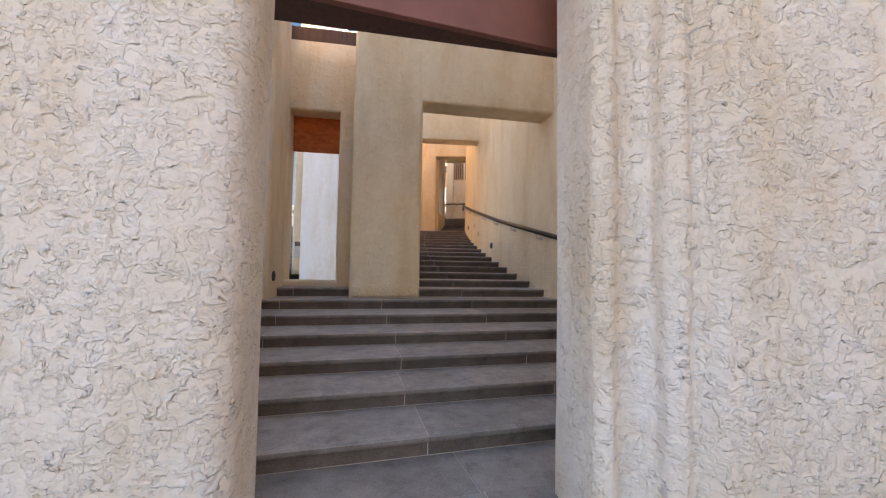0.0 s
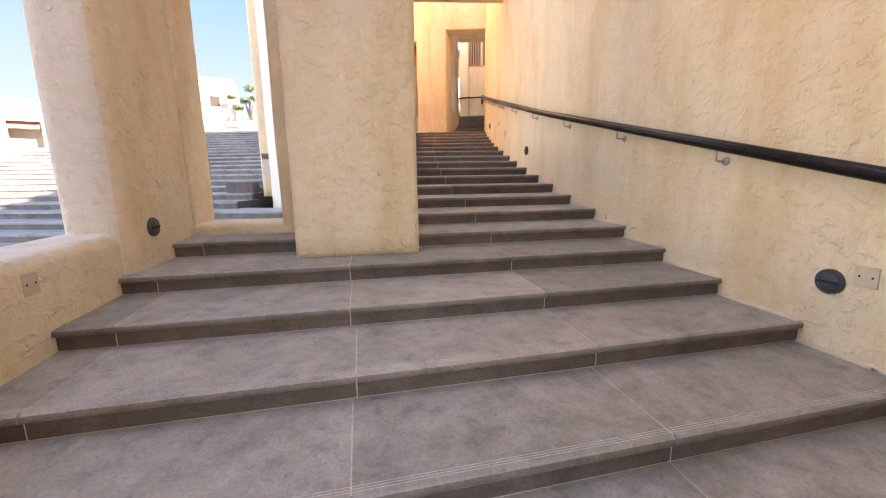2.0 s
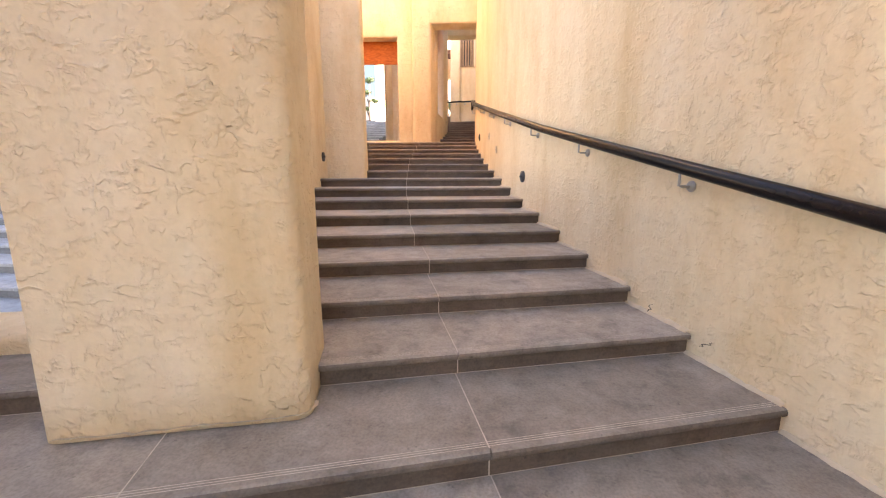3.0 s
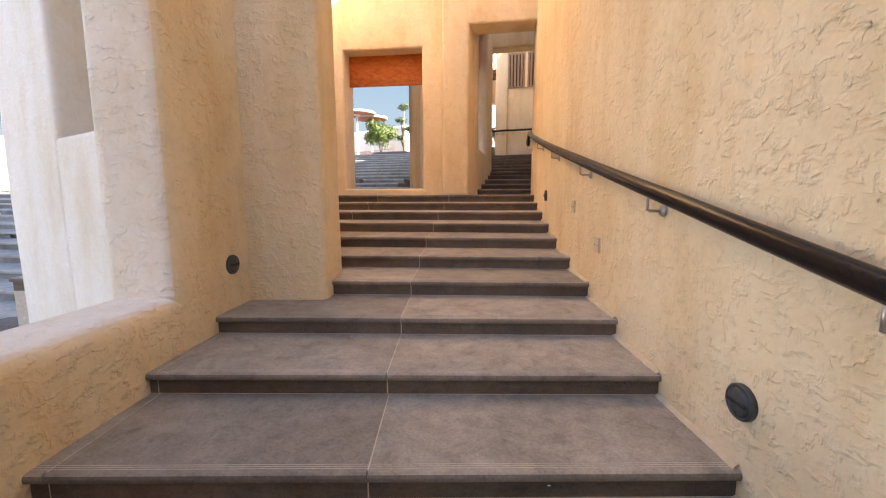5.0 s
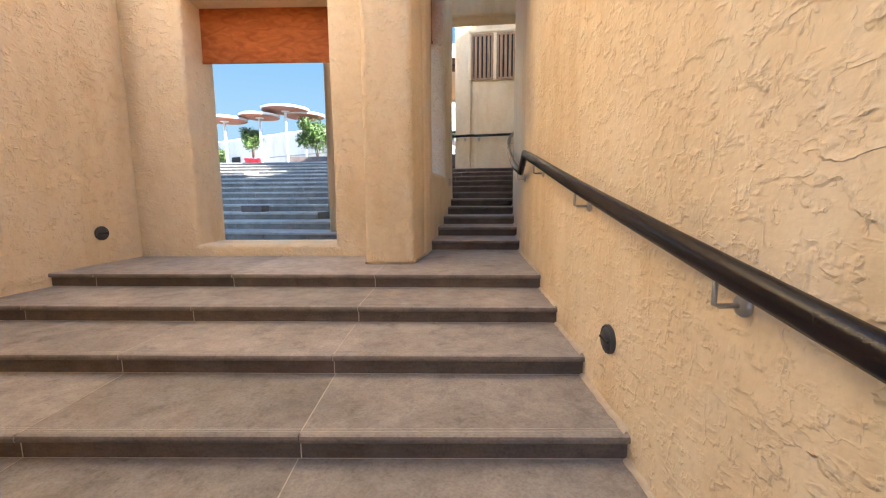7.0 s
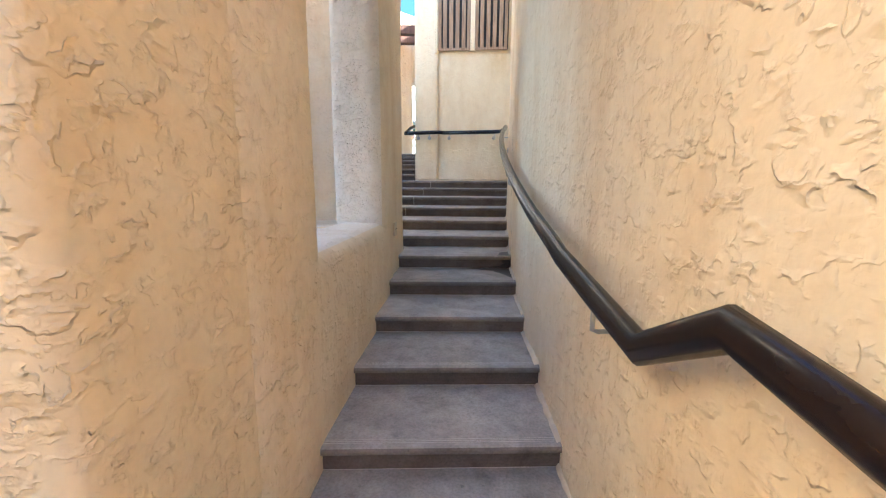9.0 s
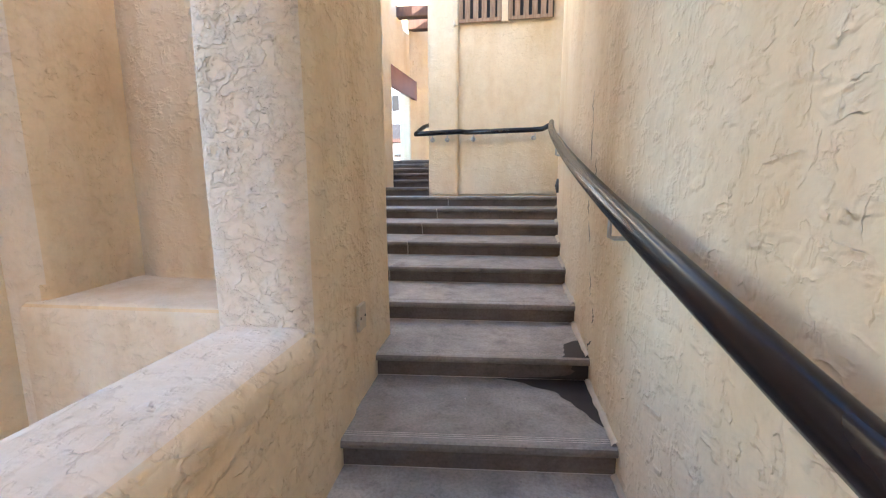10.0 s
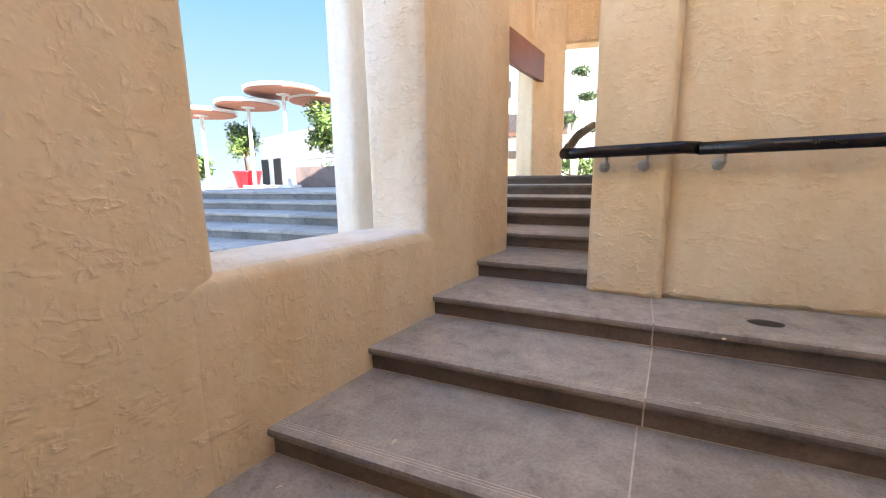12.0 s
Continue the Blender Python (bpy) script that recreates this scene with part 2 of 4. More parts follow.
def wall_prism(bm, pts, z0, z1, radii=0.07, top=0.0, low=0.0, step=0.3, wave=0.012):
    """A plastered block on a plan outline; top and low round its upper and lower edges."""
    area = sum(Vector(pts[i - 1]).cross(Vector(pts[i])) if hasattr(Vector((0, 0)), "cross") else 0 for i in range(len(pts)))
    if area < 0:
        pts = list(reversed(pts))
        if isinstance(radii, (list, tuple)):
            radii = list(reversed(radii))
    least = max(top, low)
    radii = [max(r, least + 0.01) if least else r for r in (radii if isinstance(radii, (list, tuple)) else [radii] * len(pts))]
    line = outline(pts, radii, step)
    n = len(line)
    outs = []
    for i in range(n):
        d = (line[(i + 1) % n] - line[i - 1]).normalized()
        outs.append(Vector((d.y, -d.x)))
    levels = []
    if low > 0:
        levels += [(z0 + low * (1 - math.sin(a)), low * (1 - math.cos(a))) for a in (math.pi / 2 * k / 4 for k in range(4, 0, -1))]
    za, zb = z0 + low, z1 - top
    k = max(1, int((zb - za) / 0.35))
    levels += [(za + (zb - za) * j / k, 0.0) for j in range(k + 1)]
    if top > 0:
        levels += [(z1 - top + top * math.sin(a), top * (1 - math.cos(a))) for a in (math.pi / 2 * j / 5 for j in range(1, 6))]
    rings = []
    for z, inset in levels:
        ring = []
        for p, o in zip(line, outs):
            w = noise.noise(Vector((p.x * 1.1, p.y * 1.1, z * 0.9))) * wave
            q = p + o * (w - inset)
            ring.append(bm.verts.new((q.x, q.y, z)))
        rings.append(ring)
    for a, b in zip(rings, rings[1:]):
        for i in range(n):
            bm.faces.new((a[i], a[(i + 1) % n], b[(i + 1) % n], b[i]))
    caps = [bm.faces.new(rings[0][::-1]), bm.faces.new(rings[-1])]
    bmesh.ops.triangulate(bm, faces=caps, ngon_method="BEAUTY")


def wall(name, blocks, label, mat=None, cat="wall"):
    """A wall of one or several plastered blocks: (plan, z0, z1, options)."""
    bm = bmesh.new()
    for pts, z0, z1, opt in blocks:
        wall_prism(bm, pts, z0, z1, **opt)
    ob = new(name, mesh_of(name, bm, mat or STUCCO, True))
    return tagged(ob, label, cat, kind="structure")


def paint_skylit(ob, most_z=20.0, mat=STUCCO_SKYLIT):
    """Paler stucco puts skylight into a wall's faces turned outward or up."""
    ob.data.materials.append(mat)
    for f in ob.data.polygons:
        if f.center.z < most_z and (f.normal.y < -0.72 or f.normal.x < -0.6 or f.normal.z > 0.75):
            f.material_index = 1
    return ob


# ---- plan ----
RISE = 0.14


def wall_x(y):
    """The right-hand wall's face: a long gentle bow."""
    u = (y - 14) / 10
    if y < 3.4:
        return wall_x(3.4) + (3.4 - y) * 0.30
    return ((((0.039 * u + 0.052) * u + 0.09) * u + 1.379) * u - 0.719) * u - 0.197


def nose_y(i):
    if i <= 21:
        return ((-0.00012 * i + 0.00561) * i + 0.56754) * i + 1.43534
    if i <= 32:
        return (-0.002 * i + 0.6913) * i + 2.2012
    return 22.28 + 0.08 + (i - 32) * 0.70


def turn(i):
    return radians(np.interp(i, (1, 4, 8, 14, 18, 22, 26, 32, 38), (20.5, 18.7, 15.2, 10.0, 4.8, 2.6, 0.8, -6.0, -8.0)))


def left_x(i):
    """How far each step runs to the left."""
    y = nose_y(i)
    if i <= 14:
        return np.interp(y, (5.6, 9.0, 10.2), (-1.85, -2.65, -2.85)) - 0.12
    if i <= 21:
        return -5.4
    if i <= 26:
        return -1.65
    if i > 33:
        return -4.2
    return np.interp(y, (19.3, 20.5, 22.5, 23.8), (-3.25, -3.05, -2.75, -2.45)) - 0.15


# ---- large structure ----
# the bowed wall that carries the handrail
face = [(wall_x(y), y) for y in np.arange(0.9, 23.5, 0.45)]
right = wall("wall_right", [(face + [(wall_x(23.3) + 1.0, 23.3), (4.2, 14.0), (4.4, 0.9)], -0.4, 6.0, dict(radii=0.0, wave=0.02))],
             "bowed ochre stucco wall along the stairs")
for v in right.data.vertices:
    # its unseen top is set to keep sun off the walls opposite
    v.co.z = -0.4 + (v.co.z + 0.4) * np.interp(v.co.y, (1.0, 10.0, 15.5, 17.5, 23.5), (9.3, 9.9, 10.1, 8.9, 9.8)) / 6.4

# the entrance: two thick piers
# the left pier's unseen upper part is raised to catch sun
wall("wall_entrance_left", [([(-1.03, -0.28), (-1.14, 0.20), (-2.1, 0.45), (-3.2, 0.25), (-7.5, -1.1), (-7.0, -1.9), (-2.6, -0.70)], -0.4, 7.4,
                             dict(radii=[0.16, 0.14, 0.05, 0, 0, 0, 0], top=0.1))], "thick pale stucco entrance wall with rounded corner", STUCCO_ROUGH)
# carried higher than is seen, to block sun from the pier beyond
wall("wall_entrance_right", [([(0.46, 0.66), (0.555, 0.17), (0.64, 0.13), (0.70, 0.21), (0.84, 0.17), (0.86, 0.06), (0.94, 0.03), (0.99, 0.08), (1.06, -0.03), (4.6, 0.25), (4.4, 1.1), (2.75, 1.15)], -0.4, 8.7,
                              dict(radii=[0.08, 0.05, 0.05, 0.05, 0.05, 0.05, 0.05, 0.03, 0.06, 0, 0, 0], step=0.12))], "thick pale stucco entrance wall with two upright ridges", STUCCO_ROUGH)

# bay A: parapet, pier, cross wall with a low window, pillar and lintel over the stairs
paint_skylit(wall("parapet_lower", [([(-1.93, 0.30), (-3.13, 4.02), (-3.58, 3.86), (-2.4, 0.15)], -0.4, 1.17, dict(radii=0.02, top=0.10))],
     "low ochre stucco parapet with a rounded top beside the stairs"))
# this pier goes on above the view as a sunlit reflector
paint_skylit(wall("pier_lower", [([(-2.98, 3.73), (-3.39, 3.60), (-3.90, 5.2), (-3.60, 5.3), (-3.26, 4.8)], -0.4, 7.4, dict(radii=[0.12, 0.12, 0.02, 0.02, 0.05], top=0.08))],
     "rounded ochre stucco pier, skylight coloured onto its outer faces, standing on the parapet"))


def window_wall(name, a, b, t0, t1, sill, head, z0, z1, thick, label, round_=0.06):
    """A straight wall from a to b with one opening between t0 and t1 metres along it."""
    a, b = Vector(a), Vector(b)
    d = (b - a).normalized()
    n = Vector((-d.y, d.x)) * thick
    length = (b - a).length

    def block(s, e, lo, hi, radii, **o):
        p, q = a + d * s, a + d * e
        return ([tuple(p), tuple(q), tuple(q + n), tuple(p + n)], lo, hi, dict(radii=radii, **o))
    r = round_
    return wall(name, [block(0, t0, z0, z1, [0, r, r, 0]), block(t1, length, z0, z1, [r, 0, 0, r]),
                       block(t0 - 0.1, t1 + 0.1, z0, sill, 0, top=min(0.05, r)), block(t0 - 0.1, t1 + 0.1, head, z1, 0, low=min(0.05, r))], label)


window_wall("wall_window_lower", (-3.80, 4.70), (-1.30, 5.32), 0.56, 1.42, 1.09, 4.12, 0.5, 5.37, 0.55, "ochre stucco cross wall with a tall unglazed window")
wall("pillar_lower", [([(-1.98, 4.42), (-0.87, 4.72), (-1.02, 5.30), (-2.13, 5.0)], 0.7, 5.36, dict(radii=[0.05, 0.09, 0.08, 0.04], top=0.06)),
                      ([(-0.99, 4.70), (1.75, 5.42), (1.62, 5.95), (-1.10, 5.22)], 4.17, 5.36, dict(radii=0.02, top=0.06, low=0.05))],
     "ochre stucco pillar and lintel standing across the stairs")

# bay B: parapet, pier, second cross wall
paint_skylit(wall("parapet_middle", [([(-1.50, 4.88), (-2.03, 6.34), (-2.52, 8.13), (-2.76, 9.50), (-3.27, 9.48), (-3.06, 8.00), (-2.50, 6.21), (-2.01, 4.85)], 0.23, 2.20,
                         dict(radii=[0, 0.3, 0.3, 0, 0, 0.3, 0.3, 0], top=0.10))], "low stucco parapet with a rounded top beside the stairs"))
paint_skylit(wall("pier_middle", [([(-2.72, 9.25), (-3.22, 9.16), (-3.36, 10.33), (-2.87, 10.35)], 0.94, 8.86, dict(radii=[0.10, 0.10, 0, 0], top=0.05))],
     "rounded ochre stucco pier, skylight coloured onto its outer faces, standing on the parapet"))
wall("wall_cross_middle", [([(-5.23, 10.28), (-2.88, 10.13), (-2.16, 10.27), (-2.29, 10.87), (-5.27, 10.61)], 0.72, 8.85, dict(radii=[0, 0, 0.09, 0.08, 0], top=0.05)),
                           ([(-2.33, 10.34), (0.58, 10.75), (0.56, 11.32), (-2.40, 10.82)], 5.44, 6.54, dict(radii=0.02, low=0.05, top=0.06))],
     "ochre stucco cross wall with a lintel over the stairs")

wall("wing_wall_middle", [([(-3.18, 9.22), (-3.96, 9.50), (-4.06, 10.36), (-3.25, 10.35)], 0.0, 3.34, dict(radii=[0.05, 0.05, 0.05, 0.05], top=0.04)),
                          ([(-3.92, 9.484), (-5.22, 9.95), (-5.42, 10.45), (-4.02, 10.35)], 0.0, 8.8, dict(radii=[0.05, 0.09, 0.05, 0.02]))],
     "pale stucco wing wall with a tall niche facing the terraces", STUCCO_PALE)

# bay C: left wall, end wall with window, pillar
# tops out of view are carried up to bounce sun onto the right wall
wall("wall_left_upper", [([(-4.96, 10.46), (-5.17, 13.01), (-5.18, 15.89), (-5.80, 16.07), (-5.62, 10.22)], 1.10, 10.3, dict(radii=0, top=0.08))],
     "tall ochre stucco wall closing the wide landing flight")
window_wall("wall_window_upper", (-5.35, 15.58), (-1.95, 15.83), 0.93, 2.70, 3.09, 6.09, 2.56, 10.5, 0.64, "ochre stucco end wall with a large unglazed window")
wall("pillar_upper", [([(-2.12, 15.21), (-1.57, 15.26), (-1.50, 16.38), (-2.05, 16.41)], 2.67, 10.5, dict(radii=[0.07, 0.08, 0.02, 0], top=0.05)),
                      ([(-1.71, 15.26), (0.04, 15.34), (0.01, 15.93), (-1.69, 15.84)], 6.26, 10.49, dict(radii=0.02, low=0.05))],
     "ochre stucco pillar and lintel at the narrow flight")

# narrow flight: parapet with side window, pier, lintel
paint_skylit(wall("parapet_narrow", [([(-1.51, 16.28), (-1.42, 18.52), (-1.88, 18.50), (-1.98, 16.25)], 2.54, 4.06, dict(radii=0.02, top=0.11))],
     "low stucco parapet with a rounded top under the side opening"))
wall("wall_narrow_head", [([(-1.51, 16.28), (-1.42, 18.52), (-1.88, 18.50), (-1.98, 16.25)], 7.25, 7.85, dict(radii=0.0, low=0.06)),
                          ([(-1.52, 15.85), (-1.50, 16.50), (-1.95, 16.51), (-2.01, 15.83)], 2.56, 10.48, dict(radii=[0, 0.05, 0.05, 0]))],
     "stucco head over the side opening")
# here the rough pale stucco serves as the painted skylight
paint_skylit(wall("pier_narrow", [([(-1.45, 18.04), (-1.41, 19.18), (-1.80, 19.27), (-1.90, 18.09)], 2.52, 7.87, dict(radii=[0.12, 0.06, 0.02, 0.10], top=0.05)),
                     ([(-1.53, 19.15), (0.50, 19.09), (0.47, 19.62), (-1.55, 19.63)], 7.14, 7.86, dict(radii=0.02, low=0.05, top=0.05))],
     "ochre stucco pier and lintel over the narrow flight, skylight coloured onto outer faces", STUCCO_TORN), 7.0, STUCCO_ROUGH)
paint_skylit(wall("wall_cross_upper", [([(-1.53, 19.14), (-1.60, 19.28), (-3.16, 19.78), (-3.67, 19.42), (-3.02, 19.21)], 2.51, 7.0, dict(radii=0.03, top=0.05)),
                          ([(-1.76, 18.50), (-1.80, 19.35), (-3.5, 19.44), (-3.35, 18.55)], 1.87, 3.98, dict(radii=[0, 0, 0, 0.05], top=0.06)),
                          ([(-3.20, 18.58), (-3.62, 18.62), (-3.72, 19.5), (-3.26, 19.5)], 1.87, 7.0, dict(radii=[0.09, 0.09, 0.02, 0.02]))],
     "stucco wall with a ledge behind the pier, skylight coloured onto its outer faces"))

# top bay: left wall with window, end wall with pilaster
paint_skylit(wall("wall_left_top", [([(-3.10, 19.61), (-2.97, 21.21), (-3.46, 21.32), (-3.63, 18.09)], 2.92, 8.0, dict(radii=[0, 0.05, 0.05, 0])),
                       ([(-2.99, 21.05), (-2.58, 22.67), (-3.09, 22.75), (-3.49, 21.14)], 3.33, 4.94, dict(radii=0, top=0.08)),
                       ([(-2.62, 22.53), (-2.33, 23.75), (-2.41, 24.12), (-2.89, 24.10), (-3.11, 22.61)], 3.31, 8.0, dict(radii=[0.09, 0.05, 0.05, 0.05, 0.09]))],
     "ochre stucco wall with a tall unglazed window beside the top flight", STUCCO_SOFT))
wall("wall_end_top", [([(-1.24, 23.02), (0.85, 22.87), (1.03, 23.54), (-1.10, 23.60)], 4.17, 9.8, dict(radii=0.0)),
                      ([(-1.62, 23.06), (-1.15, 22.95), (-0.99, 23.55), (-1.01, 26.00), (-1.27, 25.98), (-1.48, 24.27)], 4.15, 9.79, dict(radii=[0.08, 0.06, 0, 0, 0, 0.2]))],
     "ochre stucco end wall with a rounded pilaster", STUCCO_SOFT)

wall("wing_wall_top", [([(-3.62, 23.30), (-3.95, 23.42), (-3.92, 24.1), (-3.52, 24.0)], 3.6, 9.0, dict(radii=0.08)),
                       ([(-2.9, 23.6), (-3.7, 23.72), (-3.65, 24.0), (-2.9, 24.1)], 3.6, 9.0, dict(radii=0.02))],
     "pale stucco wing wall beside the top window", STUCCO_PALE)
# landing at the head of the stairs: wall with a fascia opening, pier and lintel
wall("wall_head", [([(-2.62, 27.48), (-2.10, 28.0), (-2.35, 28.4), (-2.95, 27.75)], 5.0, 9.6, dict(radii=[0.05, 0.08, 0.05, 0.05])),
                   ([(-3.05, 25.2), (-2.60, 27.55), (-3.0, 27.7), (-3.45, 25.3)], 7.32, 9.6, dict(radii=0.02, low=0.04)),
                   ([(-3.25, 24.2), (-3.02, 25.3), (-3.45, 25.4), (-3.7, 24.2)], 4.6, 9.6, dict(radii=0.05)),
                   ([(-2.2, 28.0), (-0.3, 28.15), (-0.3, 28.6), (-2.3, 28.4)], 7.62, 9.6, dict(radii=0.02, low=0.05)),
                   ([(-0.75, 25.5), (-0.3, 25.5), (-0.2, 28.6), (-0.8, 28.6)], 5.0, 9.6, dict(radii=0.05))],
     "cream stucco walls and lintels at the head of the stairs")

# ---- stairs ----
body = bmesh.new()
stairs = tagged(new("stairs"), "long dark stone staircase with grooved treads and pale joints", "stairs", kind="structure")


def nose_point(i, s):
    """A point on the nosing line of step i, s metres left of the right-hand wall."""
    y = nose_y(i)
    t = turn(i)
    x = wall_x(y) if i <= 32 else -1.25 + 0.09 * (i - 33)
    return Vector((x - math.cos(t) * s, y - math.sin(t) * s))


def reach(i):
    t = turn(i)
    x0 = nose_point(i, 0).x
    if i <= 7:
        s = 0.0
        while s < 7:
            p = nose_point(i, s)
            if p.x < -1.95 - 0.322 * (p.y - 0.35) - 0.06:
                return s
            s += 0.05
        return s
    return (x0 - left_x(i)) / math.cos(t)


LAST = 38
rng = random.Random(4)


def slab_mesh(p0, p1, q1, q0, z, nosing=True):
    """A tread slab between the front edge p0-p1 and the back edge q0-q1, with a rounded nose and three scored lines."""
    bm = bmesh.new()
    d0, d1 = (q0 - p0), (q1 - p1)
    l0 = d0.length
    prof = [(0.014, -0.044), (0.004, -0.040), (0.0, -0.030), (0.0, -0.018), (0.005, -0.006), (0.016, 0.0)]
    for g in (0.042, 0.056, 0.070):
        prof += [(g, 0.0), (g + 0.002, -0.003), (g + 0.005, -0.003), (g + 0.007, 0.0)]
    prof += [(l0, 0.0), (l0, -0.045)]
    rows = []
    for p, d in ((p0, d0.normalized()), (p1, d1.normalized())):
        end = l0 if p is p0 else d1.length
        rows.append([bm.verts.new((p.x + d.x * (end if a == l0 else a), p.y + d.y * (end if a == l0 else a), z + h)) for a, h in prof])
    n = len(prof)
    for k in range(n):
        bm.faces.new((rows[0][k], rows[0][(k + 1) % n], rows[1][(k + 1) % n], rows[1][k]))
    bm.faces.new(rows[0][::-1])
    bm.faces.new(rows[1])
    return bm


for i in range(1, LAST + 1):
    z = RISE * i
    length = reach(i)
    cuts = [-0.05]
    if i <= 21 or 27 <= i <= 32:
        first = (1.56 if i <= 9 else 1.63 if i <= 21 else 1.52) + rng.uniform(-0.02, 0.02)
        s = first
        while s < length - 0.25:
            cuts.append(s)
            s += 1.43 + rng.uniform(-0.04, 0.04)
    cuts.append(length)
    back = {21: 1.85, 32: 1.5, 38: 4.5}.get(i)
    for a, b in zip(cuts, cuts[1:]):
        a2, b2 = a + 0.0035, b - 0.0035
        p0, p1 = nose_point(i, a2), nose_point(i, b2)
        if back:
            f = Vector((-math.sin(turn(i)), math.cos(turn(i)))) * back
            q0, q1 = p0 + f, p1 + f
        else:
            q0, q1 = nose_point(i + 1, a2), nose_point(i + 1, b2)
            f0 = (q0 - p0).normalized() * 0.06
            q0, q1 = q0 + f0, q1 + f0
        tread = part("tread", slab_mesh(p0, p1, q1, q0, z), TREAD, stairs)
        # the slab's front faces take the darker edge colour
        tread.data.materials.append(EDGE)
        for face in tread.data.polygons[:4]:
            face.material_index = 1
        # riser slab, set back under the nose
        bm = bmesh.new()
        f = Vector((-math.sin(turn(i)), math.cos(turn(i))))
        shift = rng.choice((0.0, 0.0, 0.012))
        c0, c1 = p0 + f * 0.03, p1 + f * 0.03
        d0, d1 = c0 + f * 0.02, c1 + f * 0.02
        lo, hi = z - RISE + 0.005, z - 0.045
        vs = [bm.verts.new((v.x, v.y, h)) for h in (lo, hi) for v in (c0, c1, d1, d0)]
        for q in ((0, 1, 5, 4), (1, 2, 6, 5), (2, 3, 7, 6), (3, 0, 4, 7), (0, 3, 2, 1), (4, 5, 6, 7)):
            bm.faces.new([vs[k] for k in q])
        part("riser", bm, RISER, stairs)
    # mortar bed behind and below the slabs
    f = Vector((-math.sin(turn(i)), math.cos(turn(i))))
    c0, c1 = nose_point(i, -0.05) + f * 0.0315, nose_point(i, length) + f * 0.0315
    if back:
        e0, e1 = c0 + f * back, c1 + f * back
    else:
        e0, e1 = nose_point(i + 1, -0.05) + f * 0.12, nose_point(i + 1, length) + f * 0.12
    vs = [body.verts.new((v.x, v.y, h)) for h in (z - 0.5, z - 0.0015) for v in (c0, c1, e1, e0)]
    for q in ((0, 1, 5, 4), (1, 2, 6, 5), (2, 3, 7, 6), (3, 0, 4, 7), (0, 3, 2, 1), (4, 5, 6, 7)):
        body.faces.new([vs[k] for k in q])
part("mortar_bed", body, GROUT, stairs, "pale grout showing in the joints")

# an added wall, never in view, keeps the sun off the entrance
wall("wall_sun_block", [([(5.2, -12.0), (5.2, 0.6), (6.0, 0.6), (6.0, -12.0)], -0.4, 8.5, dict(radii=0.05, wave=0.0))], "tall plain stucco wall added out of view to shade the entrance")

# forecourt paving
floor = tagged(new("floor"), "dark stone slab paving at the foot of the stairs", "paving", kind="structure")
bm = bmesh.new()
box(bm, -8, 8, -9, 2.2, -0.3, -0.005)
part("mortar_bed", bm, GROUT, floor)
turn0 = Matrix.Translation((0.03, 0.57, 0)) @ Matrix.Rotation(radians(20), 4, "Z")
slab = None
for gx in range(-4, 4):
    for gy in range(-5, 1):
        off = 0.0 if gy % 2 == 0 else 0.02
        if slab is None:
            slab = mesh_of("paving_slab", bevelled_box(0.003, 1.447, 0.003, 0.897, -0.04, 0.0, 0.004, 1), TREAD)
        ob = new("paving_slab", slab)
        ob.parent = floor
        ob.matrix_world = turn0 @ Matrix.Translation((gx * 1.45 + off, gy * 0.9, 0))

# ground to the horizon
bm = bmesh.new()
bmesh.ops.create_grid(bm, x_segments=2, y_segments=2, size=900)
g = part("ground", bm, EARTH)
g.location.z = -0.35
tagged(g, "pale dusty ground", "ground", kind="structure")

# plain sky backdrop far beyond the terraces
bm = bmesh.new()
cols = []
for k in range(49):
    a = radians(78 + 96 * k / 48)
    cols.append([bm.verts.new((300 * math.cos(a), 300 * math.sin(a), z)) for z in (-2, 60, 115, 170, 222)])
for a, c in zip(cols, cols[1:]):
    for k in range(4):
        bm.faces.new((a[k], c[k], c[k + 1], a[k + 1]))
SKYBACK, st, sb = material("sky_backdrop", 1.0)
sep = st.nodes.new("ShaderNodeSeparateXYZ")
st.links.new(coords(st, (1 / 290, 1 / 290, 1 / 290)), sep.inputs[0])
glow = st.nodes.new("ShaderNodeEmission")
st.links.new(ramp(st, sep.outputs["Z"], ((0.0, (0.80, 0.98, 1.08)), (0.15, (0.56, 0.85, 1.08)), (0.38, (0.31, 0.66, 1.08)), (0.8, (0.13, 0.46, 1.04)))), glow.inputs["Color"])
glow.inputs["Strength"].default_value = 0.135
st.links.new(glow.outputs[0], st.nodes["Material Output"].inputs["Surface"])
tagged(part("backdrop", bm, SKYBACK, None, "", True), "clear blue sky paling towards the horizon", "sky", kind="structure")

# amphitheatre terraces
terraces = tagged(new("amphitheatre_terraces"), "wide grey stone seating terraces stepping up the hill", "terraces", kind="structure")
CEN = Vector((-9.0, -62.0))
rows = 31
TR, TD = 0.156, 0.65


def terrace_limit(y):
    """Where the stair house cuts the terraces off."""
    if y < 9.6:
        return -3.45
    if y < 16.3:
        return -5.85
    if y < 18.5:
        return -2.1
    if y < 19.6:
        return -3.75
    return -4.35


